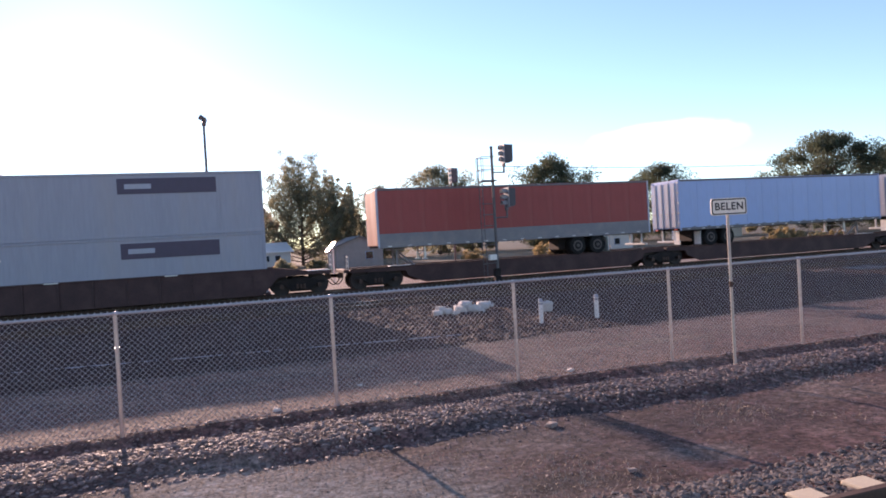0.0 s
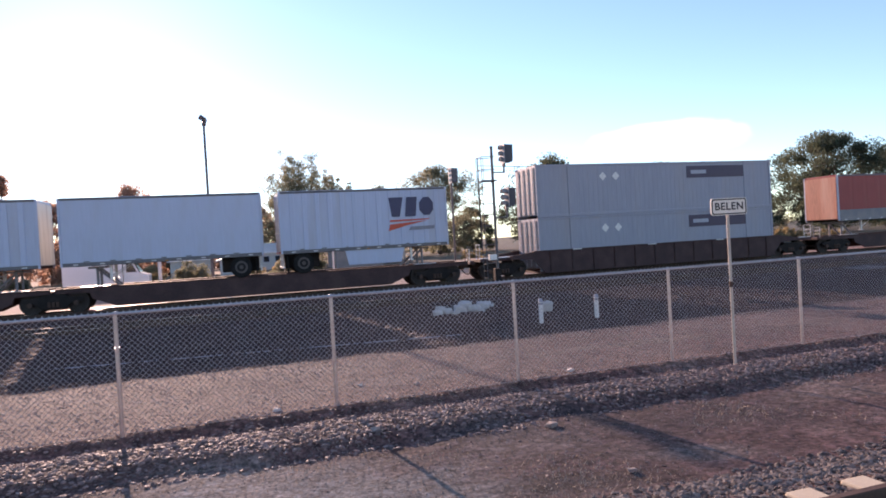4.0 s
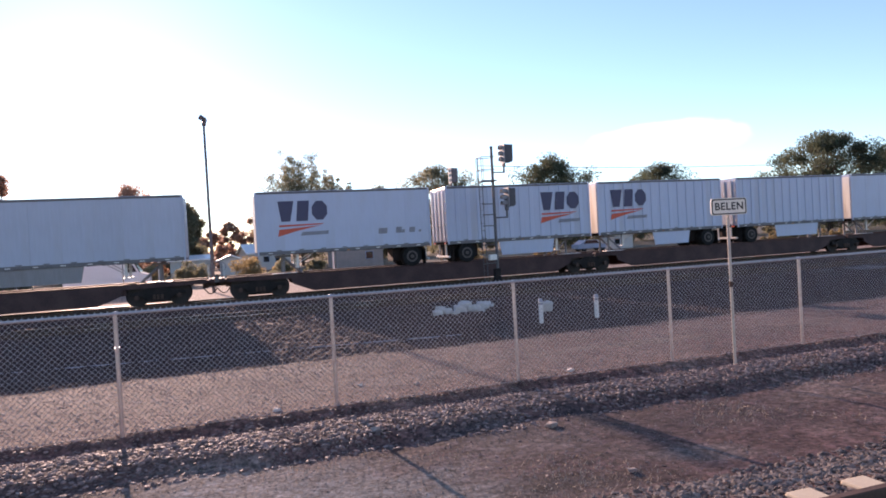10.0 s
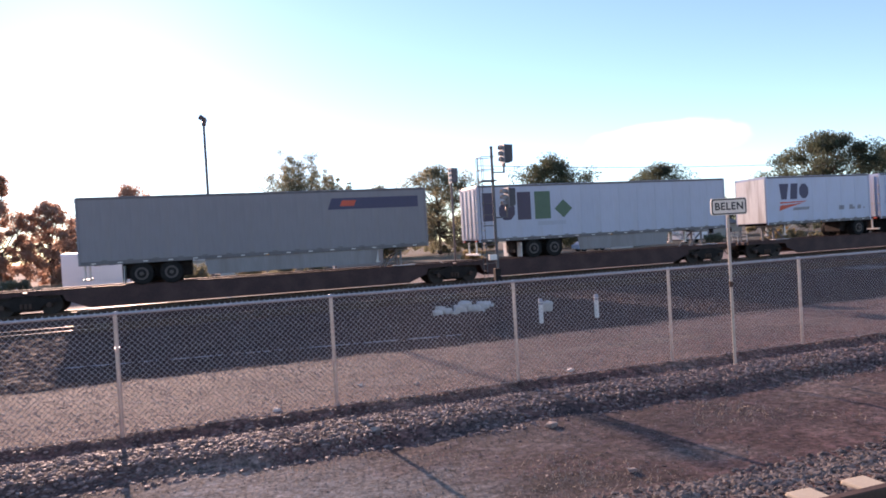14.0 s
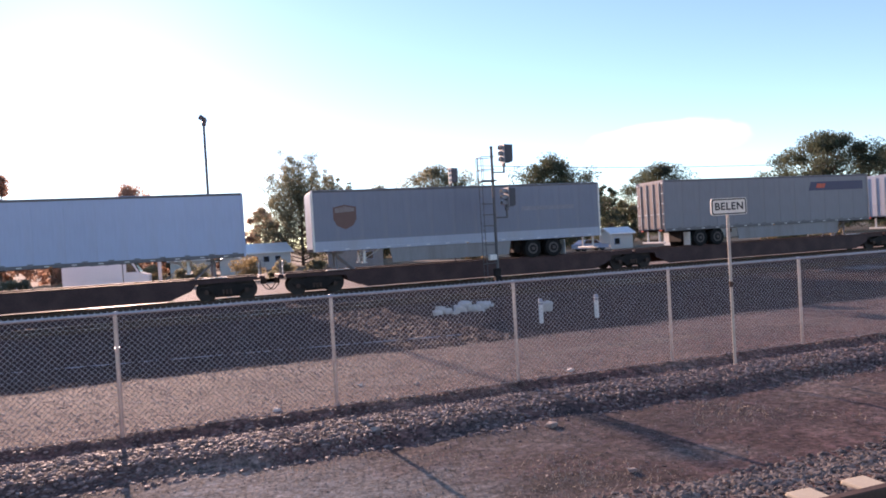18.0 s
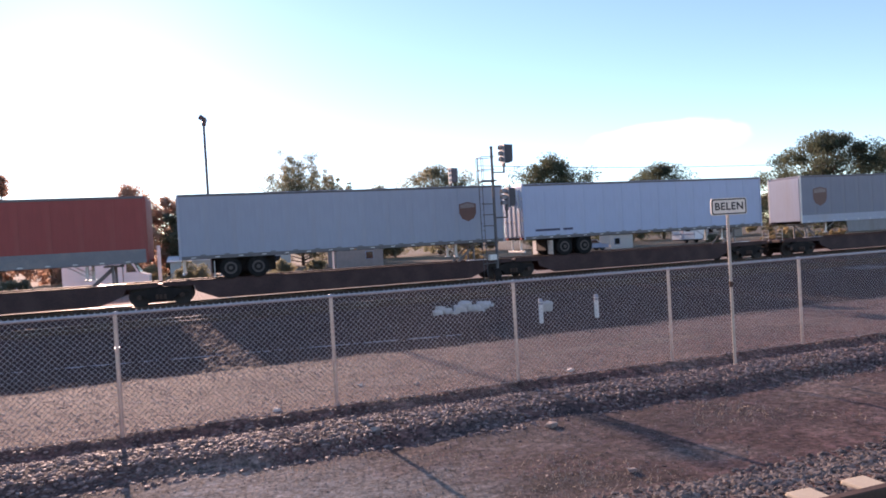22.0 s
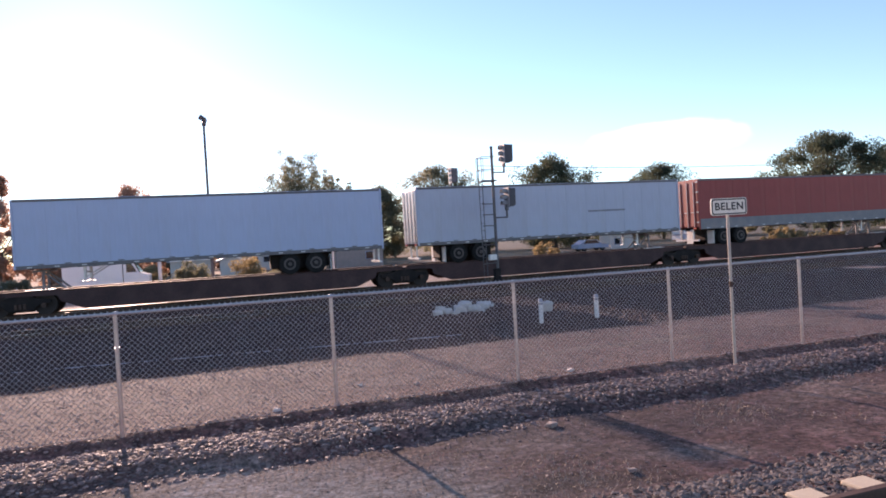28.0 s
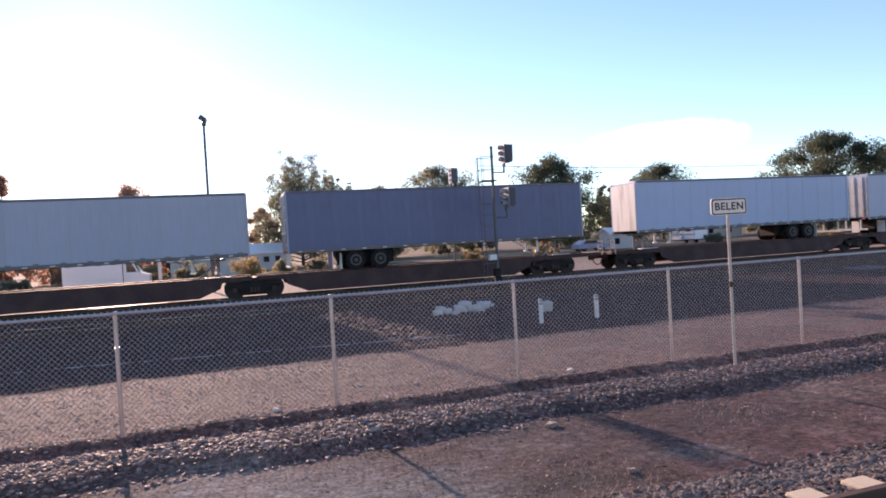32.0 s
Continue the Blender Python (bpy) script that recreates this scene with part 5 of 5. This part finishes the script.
tree(66.5, 104, 11.4, 9.0, M_LEAF, "dense green tree behind the tracks", 13, 9000, 0.08, 50, 0.18)
tree(90.5, 120, 17.1, 25.0, M_LEAF, "dense green tree behind the tracks", 4, 36000, 0.06, 120, 0.21)
tree(97.5, 85, 17.6, 27.0, M_LEAF, "broad dark green tree with gaps in its crown", 5, 60000, 0.12, 170, 0.19, sparse=0.78)
tree(122.0, 92, 16.4, 18.0, M_LEAF, "broad dark green tree with gaps in its crown", 6, 34000, 0.08, 110, 0.20)
tree(-22.6, 80, 13.0, 8.0, M_LEAF3, "rust-tinted tree against the light", 7, 20000, 0.06, 110, 0.17, sparse=0.9)
tree(-18.2, 82, 9.6, 8.5, M_LEAF3, "rust-tinted tree against the light", 17, 16000, 0.04, 90, 0.17, sparse=1.1)
tree(-6.9, 91, 10.7, 7.0, M_LEAF3, "rust-tinted tree against the light", 19, 14000, 0.04, 90, 0.17, sparse=1.1)
tree(-10.7, 90, 12.2, 11.5, M_LEAF3, "rust-tinted tree against the light", 8, 20000, 0.05, 120, 0.17, sparse=0.9)
tree(-15.8, 92, 9.0, 8.0, M_LEAF3, "rust-tinted tree against the light", 18, 20000, 0.03, 90, 0.20, sparse=1.4)
tree(-4.6, 88, 9.4, 6.5, M_LEAF2, "olive tree beside a light pole", 9, 20000, 0.03, 90, 0.19, sparse=1.4)
tree(0.9, 100, 7.4, 6.5, M_LEAF3, "low rust-tinted tree behind the houses", 10, 13000, 0.03, 54, 0.18)
tree(5.8, 104, 9.6, 8.0, M_LEAF3, "low rust-tinted tree behind the houses", 11, 15000, 0.03, 60, 0.19)
tree(20.5, 112, 9.0, 9.5, M_LEAF2, "olive tree behind the houses", 14, 24000, 0.03, 110, 0.2, sparse=1.2)
for i, (x, y, h, w) in enumerate(((-40, 96, 7.5, 11), (-33, 100, 6.5, 9), (-20.5, 104, 6.2, 8), (-7.5, 108, 6.6, 8), (-1.8, 112, 6.2, 8), (38.5, 122, 8.5, 11), (46, 120, 9.0, 12), (60.5, 118, 8.5, 11), (72.5, 114, 9.5, 12),
                                  (79.5, 118, 8.8, 12), (104, 120, 9.5, 14), (112, 112, 9.0, 13), (134, 116, 10, 16), (150, 112, 11, 18))):
    tree(x, y, h, w, (M_LEAF3, M_LEAF2)[i % 2] if x < 20 else (M_LEAF, M_LEAF2)[i % 2], "low leafy tree in the line beyond the houses", 30 + i, 10000, 0.03, 50, 0.22, "distant tree line")


def shrub(x, y, h, w, material, label, seed, n=3200):
    rng = np.random.default_rng(seed)
    t = thing("shrub", x, y, 0.03, label, "shrub", "shrubs behind the tracks")
    st = BM()
    cs, rs = [], []
    for i in range(26):
        a, u = rng.uniform(0, 6.28), math.sqrt(rng.random())
        c = np.array([w * 0.42 * u * math.cos(a), w * 0.42 * u * math.sin(a), h * rng.uniform(0.2, 0.86) * (1 - 0.35 * u * u)])
        cs.append(c)
        rs.append(h * rng.uniform(0.14, 0.26))
        rod(st, (0.05 * math.cos(a), 0.05 * math.sin(a), 0.0), Vector(c), 0.02, 5, 0.008)
    part("stem", st, M_TRUNK, t)
    v, f = leaves(np.array(cs), np.array(rs), n, 0.10, rng)
    soup("foliage", v, f, material, t)


for i, (x, y, h, w) in enumerate(((-2.7, 56, 2.3, 3.0), (-7.6, 57, 2.0, 2.6), (1.8, 57, 2.6, 3.0), (4.6, 58, 1.8, 2.4), (5.0, 62, 1.6, 2.6), (-6.5, 66, 1.8, 2.6), (8.5, 66, 1.5, 2.4), (24.0, 62, 1.6, 3.0),
                                  (33.0, 64, 1.8, 3.2), (57.0, 66, 1.7, 3.4), (62.9, 60, 1.6, 3.3), (72.0, 70, 1.8, 4.0), (-16.0, 60, 1.7, 2.6), (66.5, 66, 1.0, 4.2), (70.5, 67, 1.1, 4.2), (75.5, 69, 1.0, 4.6), (80.5, 70, 1.1, 4.6))):
    shrub(x, y, h, w, M_GRASS if i % 3 else M_LEAF2, "dry yellow-green shrub on bare ground", 100 + i)


# ---- buildings, vehicles and poles behind the train ----
def window(parent, x, y, z, w, h):
    fr = part("window", box(BM(), x, x + w, y - 0.05, y + 0.02, z, z + h, 0.01), M_MIDGREY, parent)
    part("pane", box(BM(), x + 0.07, x + w - 0.07, y - 0.06, y - 0.045, z + 0.07, z + h - 0.07), M_GLASSDARK, fr)


def house(x, y, w, d, h, rise, wall, roof, label, turn=0.0, gable_front=True, openings=()):
    t = thing("house", x, y, 0.0, label, "house")
    t.rotation_euler = (0, 0, radians(turn))
    if gable_front:
        o = [(0, -0.2), (w, -0.2), (w, h), (w / 2, h + rise), (0, h)]
        part("wall", prism(BM(), o, "y", 0, d), wall, t)
        ov = 0.35
        k = rise / (w / 2)
        o = [(-ov, h - ov * k), (w / 2, h + rise), (w + ov, h - ov * k), (w + ov, h - ov * k + 0.14), (w / 2, h + rise + 0.16), (-ov, h - ov * k + 0.14)]
        part("roof", prism(BM(), o, "y", -0.3, d + 0.3), roof, t)
    else:
        o = [(0, -0.2), (d, -0.2), (d, h), (d / 2, h + rise), (0, h)]
        part("wall", prism(BM(), o, "x", 0, w), wall, t)
        k, ov = rise / (d / 2), 0.4
        o = [(-ov, h - ov * k), (d / 2, h + rise), (d + ov, h - ov * k), (d + ov, h - ov * k + 0.14), (d / 2, h + rise + 0.16), (-ov, h - ov * k + 0.14)]
        part("roof", prism(BM(), o, "x", -0.3, w + 0.3), roof, t)
    for a, z, ww, hh in openings:
        window(t, a, 0.0, z, ww, hh)
    return t


house(11.6, 72, 5.2, 6.5, 2.4, 1.0, M_TANSTUCCO, M_ROOF, "small grey-tan gabled house", 0, True, ((3.2, 0.9, 0.9, 0.9),))
house(-0.6, 75, 2.3, 3.0, 1.7, 0.45, M_STUCCO, M_METALROOF, "small white gabled shed", 0, True)
house(2.7, 86, 5.5, 5.0, 2.3, 1.0, M_STUCCO, M_METALROOF, "white bungalow with a pale roof and windows", 12, False, ((0.5, 1.0, 0.8, 0.8), (1.9, 1.0, 0.8, 0.8), (3.4, 1.0, 0.8, 0.8)))
house(-5.8, 78, 4.2, 4.0, 1.9, 0.4, M_STUCCO, M_METALROOF, "low pale shed with a metal roof", 0, False, ((1.0, 0.7, 0.8, 0.7),))
house(48.9, 76, 3.4, 2.8, 2.15, 0.62, M_STUCCO, M_METALROOF, "low stucco building with a pale metal roof", 0, False, ((0.5, 0.6, 0.9, 0.9),))
house(-18.0, 84, 6.5, 5.0, 2.3, 0.7, M_STUCCO, M_ROOF, "pale bungalow against the light", 0, False, ((0.8, 0.8, 1.0, 0.9), (4.2, 0.8, 1.0, 0.9)))
house(84.0, 100, 9.0, 6.0, 2.6, 0.8, M_STUCCO, M_ROOF, "pale bungalow among trees", 0, False, ((1.2, 0.9, 1.2, 1.0), (5.4, 0.9, 1.2, 1.0)))


def car_wheel(parent, x, y, r=0.33):
    w = part("wheel", cyl_y(BM(), x, y - 0.11, y + 0.11, r, r, 20), M_TYRE, parent)
    part("rim", cyl_y(BM(), x, y - 0.115, y - 0.10, r, r * 0.6, 16), M_RIM, w)


def box_truck(x, y, label):
    t = thing("box_truck", x, y, 0.04, label, "truck")
    part("cargo_box", box(BM(), 0, 3.7, 0, 2.2, 0.75, 2.86, 0.03), M_VAN, t)
    arc = [(1.1 - 1.12 * math.cos(math.pi * k / 12), 2.86 + 0.20 * math.sin(math.pi * k / 12)) for k in range(13)]
    part("roof", prism(BM(), arc, "x", -0.02, 3.72), M_VAN, t, "glossy cambered white roof")
    o = [(3.75, 0.55), (5.35, 0.55), (5.35, 1.25), (4.75, 1.45), (4.35, 2.25), (3.75, 2.3)]
    cab = part("cab", prism(BM(), o, "y", 0.12, 2.05), M_VAN, t)
    part("side_window", prism(BM(), [(3.95, 1.5), (4.6, 1.5), (4.28, 2.12), (3.95, 2.15)], "y", 0.10, 0.13), M_GLASSDARK, cab)
    part("windscreen", prism(BM(), [(4.79, 1.46), (4.81, 1.48), (4.40, 2.26), (4.37, 2.25)], "y", 0.25, 1.92), M_GLASSDARK, cab)
    part("bumper", box(BM(), 5.3, 5.45, 0.1, 2.1, 0.45, 0.65, 0.03), M_DARK, t)
    part("chassis", box(BM(), 0.1, 5.2, 0.5, 1.7, 0.5, 0.74), M_DARK, t)
    for wx in (0.95, 4.55):
        for wy in (0.2, 2.0):
            car_wheel(t, wx, wy, 0.40)


box_truck(-10.5, 50, "white box truck parked beyond the tracks")


def parked_car(x, y, paint, label, turn=0):
    t = thing("car", x, y, 0.04, label, "car", "parked cars")
    t.rotation_euler = (0, 0, radians(turn))
    o = [(0.0, 0.35), (4.4, 0.35), (4.45, 0.75), (3.4, 0.92), (2.75, 1.42), (1.1, 1.45), (0.35, 0.98), (0.0, 0.9)]
    b = part("body", prism(BM(), o, "y", 0, 1.75), paint, t)
    part("side_window", prism(BM(), [(0.75, 0.98), (3.15, 0.95), (2.68, 1.36), (1.18, 1.38)], "y", -0.012, 0.0), M_GLASSDARK, b)
    part("windscreen", prism(BM(), [(3.36, 0.95), (3.4, 0.96), (2.79, 1.42), (2.75, 1.40)], "y", 0.15, 1.6), M_GLASSDARK, b)
    for wx in (0.85, 3.55):
        for wy in (0.12, 1.63):
            car_wheel(t, wx, wy)


parked_car(42.8, 74, M_MIDGREY, "grey car parked beside a low building")
parked_car(-21.0, 62, M_VAN, "white car parked beyond the tracks")


def camper(x, y):
    t = thing("camper_trailer", x, y, 0.04, "white camper trailer with a rounded roof, parked", "camper")
    t.rotation_euler = (0, 0, radians(-90))
    o = [(0.0, 0.55), (5.1, 0.55)] + [(5.1 - 0.9 + 0.9 * math.cos(radians(a)), 2.4 + 0.85 * math.sin(radians(a))) for a in range(0, 91, 15)]
    o += [(1.1 - 1.1 * math.sin(radians(a)), 2.2 + 1.05 * math.cos(radians(a))) for a in range(0, 91, 15)]
    b = part("body", prism(BM(), o, "y", 0, 2.2), M_VAN, t)
    part("waist_band", box(BM(), 0.02, 5.08, -0.012, 0.0, 1.15, 1.38), M_MIDGREY, b)
    part("side_window", box(BM(), 3.2, 4.2, -0.014, 0.0, 1.7, 2.3), M_GLASSDARK, b)
    part("door", box(BM(), 2.1, 2.8, -0.016, 0.0, 0.65, 2.45), M_LTGREY, b)
    part("chassis", box(BM(), -0.9, 5.0, 0.6, 1.6, 0.40, 0.55), M_DARK, t)
    for wy in (0.2, 2.0):
        car_wheel(t, 2.9, wy)


camper(63.7, 82.6)


def light_pole():
    t = thing("light_pole", -0.8, 44, 0.04, "tall thin yard light pole with a few floodlights", "light pole")
    part("pole", rod(BM(), (0, 0, -0.2), (0, 0, 10.85), 0.105, 14, 0.075), M_MAST, t)
    part("cross_arm", rod(BM(), (-0.12, 0, 10.86), (0.13, 0, 10.98), 0.035, 8), M_MAST, t)
    part("finial", rod(BM(), (-0.1, 0, 10.9), (-0.12, 0, 11.42), 0.025, 6, 0.012), M_MAST, t)
    for x, z, a in ((-0.14, 11.05, 25), (0.06, 10.92, -20), (0.02, 10.68, 8)):
        fl = part("floodlight", box(BM(), -0.13, 0.13, -0.13, 0.13, -0.13, 0.13, 0.03), M_MAST, t)
        fl.matrix_basis = pose(x, 0, z, 30, a, 0)


light_pole()


def yard_lamp():
    """A low floodlight whose polished cover sends the sun to the camera."""
    at = Vector((6.85, 45.0, 2.5))
    t = thing("yard_lamp", at.x, at.y, 0.04, "low floodlight with a shining cover on a post", "lamp")
    part("post", rod(BM(), (0.15, 0, -0.1), (0.15, 0, 2.3), 0.06, 8), M_WHITEPIPE, t)
    half = ((EYE - at).normalized() + TO_SUN).normalized()
    c = part("cover", box(BM(), -0.42, 0.42, -0.30, 0.30, -0.05, 0.0, 0.01), M_MIRROR, t, "polished metal cover")
    c.matrix_basis = Matrix.Translation((0, 0, at.z - 0.04)) @ half.to_track_quat("Z", "X").to_matrix().to_4x4() @ pose(0, 0, 0, 0, 0, 0)


yard_lamp()


def marker_post(x, y):
    t = thing("marker_post", x, y, 0.04, "white painted post standing beyond the tracks", "post")
    part("shaft", rod(BM(), (0, 0, -0.1), (0, 0, 3.1), 0.11, 12), M_WHITEPIPE, t)
    part("cap", rod(BM(), (0, 0, 3.09), (0, 0, 3.18), 0.13, 12, 0.07), M_WHITEPIPE, t)


marker_post(-4.05, 46.0)


def overhead_wires():
    t = thing("overhead_wire", 0, 100, 0, "thin sagging utility wires in the distance", "wire")
    for dz in (0.0,):
        bm = BM()
        pts = [(x, 0, 13.35 + dz + 0.0004 * (x - 90) ** 2) for x in range(40, 132, 6)]
        for a, b in zip(pts, pts[1:]):
            rod(bm, a, b, 0.055, 4)
        part("wire", bm, M_SIGNAL, t)
    for x in (40, 130):
        part("utility_pole", rod(BM(), (x, 0, -0.3), (x, 0, 15.5), 0.16, 8, 0.11), M_TRUNK, t)


overhead_wires()

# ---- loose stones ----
# stones thinned out where the painted shadow streak crosses the strip
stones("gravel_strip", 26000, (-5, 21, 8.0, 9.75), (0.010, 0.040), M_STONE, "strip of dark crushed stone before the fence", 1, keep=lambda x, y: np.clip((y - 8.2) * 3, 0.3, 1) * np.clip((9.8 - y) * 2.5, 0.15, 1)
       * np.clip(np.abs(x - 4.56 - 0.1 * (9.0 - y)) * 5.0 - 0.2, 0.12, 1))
stones("ballast", 32000, (-4, 15, 3.4, 5.6), (0.013, 0.038), M_BALLAST, "pale track ballast beside the rail", 2, keep=lambda x, y: np.clip((5.55 - y) * 3, 0, 1))
stones("track_ballast", 16000, (-5, 15, 1.2, 4.35), (0.014, 0.042), M_BALLAST, "pale track ballast between the sleepers", 7, keep=lambda x, y: np.where(np.abs(((x - 2.59 + 0.305) % 0.61) - 0.305) > 0.16, 1.0, 0.0) * (np.abs(np.abs(y - 3.0) - 0.7525) > 0.1), tiny=True)
stones("yard_gravel", 52000, (-6, 26, 10.1, 14.6), (0.004, 0.021), M_CHIP, "scattered small stones on dirt", 3, tiny=True)
stones("platform_gravel", 34000, (-3, 17, 5.3, 8.5), (0.003, 0.013), M_CHIP, "scattered small stones on dirt", 4, keep=lambda x, y: 0.3 + 0.7 * np.clip(1.6 * np.sin(1.3 * x) * np.sin(1.7 * y + x), 0, 1), tiny=True)
stones("track_gravel", 16000, (-14, 50, 14.6, 32.0), (0.015, 0.05), M_DARKSTONE, "scattered ballast between the tracks", 5, tiny=True)


stones("fence_litter", 5200, (-5, 21, 9.66, 10.24), (0.005, 0.032), M_STONE, "stones and clods lodged along the foot of the fence", 6)


stones("dirt_clods", 320, (-3, 17, 5.2, 8.4), (0.006, 0.028), M_STONE, "dark clods and stones lying loose on the dirt", 8)
stones("yard_clods", 160, (-6, 22, 10.3, 14.4), (0.008, 0.030), M_STONE, "dark clods and stones lying loose on the dirt", 9)


def ballast_bed():
    """Rough dark ballast: a jagged skin of stones on the ground between the yard and the train."""
    rng = np.random.default_rng(12)
    xs, ys = np.arange(-10, 34, 0.085), np.arange(14.0, 31.6, 0.085)
    gx, gy = np.meshgrid(xs, ys)
    jag = rng.uniform(-0.036, 0.036, gx.shape)
    clear = np.clip(np.abs(gy - 24.65) - 0.95, 0, 1) * 3
    edge = np.clip((gy - 14.28 - 0.12 * np.sin(0.9 * gx) * np.sin(0.31 * gx) - 0.02 * np.maximum(gx - 6, 0)) * 3.0, 0, 1)
    z = gz(gx, gy) + np.where(edge > 0, 0.012 * edge - 0.05 * (1 - edge), -0.08) + jag * np.clip(clear, 0.25, 1) * edge
    gx = gx + rng.uniform(-0.03, 0.03, gx.shape)
    gy = gy + rng.uniform(-0.03, 0.03, gx.shape)
    w = len(xs)
    i = (np.arange(len(ys) - 1)[:, None] * w + np.arange(w - 1)[None]).ravel()
    v = np.stack([gx.ravel(), gy.ravel(), z.ravel()], 1)
    ob = soup("ballast_bed", v, np.stack([i, i + 1, i + w + 1, i + w], 1), M_DARKBED)
    tagged(ob, "rough dark ballast covering the ground beside the tracks", "ballast", kind="stuff")


ballast_bed()


def pipe_stones():
    """Pale stones gathered in a line along the pipe."""
    k = lambda x, y: np.exp(-((y - (18.15 - 2.4 * (x + 12) / 17.6)) / 0.09) ** 2) * (0.35 + 0.65 * (np.sin(1.7 * x) > 0.2))
    stones("pipe_stones", 16000, (-9, 5.5, 15.6, 18.2), (0.012, 0.045), M_CHIP, "pale stones in a line along the thin pipe", 14, keep=k, tiny=True)


pipe_stones()


def dry_grass():
    """Short dry blades in loose patches on the dirt."""
    rng = np.random.default_rng(9)
    n = 60000
    x, y = rng.uniform(-2.5, 14, n), rng.uniform(5.0, 10.15, n)
    m = np.sin(1.1 * x + 0.9) * np.sin(1.6 * y + 0.4 * x) + 0.5 * np.sin(3.1 * x) * np.sin(2.7 * y)
    near = np.clip((4.2 - x) / 2.5, 0, 1) * np.clip((8.2 - y) / 0.6, 0, 1) + np.clip((y - 9.85) / 0.15, 0, 1)
    k = (rng.random(n) < np.clip(m - 0.35 + 0.75 * near, 0, 1)) | (rng.random(n) < 0.02)
    x, y = x[k], y[k]
    z = gz(x, y)
    h, a, b = rng.uniform(0.015, 0.06, len(x)), rng.uniform(0, 6.28, len(x)), rng.uniform(0.2, 1.3, len(x))
    w = 0.0035
    root = np.stack([x, y, z], 1)
    cross = np.stack([-np.sin(a), np.cos(a), 0 * a], 1) * w
    tip = root + np.stack([np.cos(a) * np.sin(b), np.sin(a) * np.sin(b), np.cos(b)], 1) * h[:, None]
    v = np.stack([root - cross, root + cross, tip], 1).reshape(-1, 3)
    tagged(soup("dry_grass", v, np.arange(len(v)).reshape(-1, 3), M_STRAW), "short dry straw on the dirt", "grass", kind="stuff")


dry_grass()


# ---- what moves ----
def run(t):
    """How far the train has gone at t seconds, from its place at T0."""
    return SPEED * (t - T0) + (0.006 * (t - 18.0) ** 2 if t > 18.0 else 0.0)


def motions():
    times = [2.0 * k for k in range(17)]
    for ob, s in TRAIN:
        y, z = ob.location.y, ob.location.z
        walk(ob, [(t, pose(s + run(t), y, z)) for t in times])
    ticks = [k / 15 for k in range(481)]
    for ob in WHEELS:
        x, y, z = ob.location
        walk(ob, [(t, Matrix.Translation((x, y, z)) @ Matrix.Rotation((run(t) / WHEEL_R) % (2 * math.pi), 4, "Y")) for t in ticks])


motions()
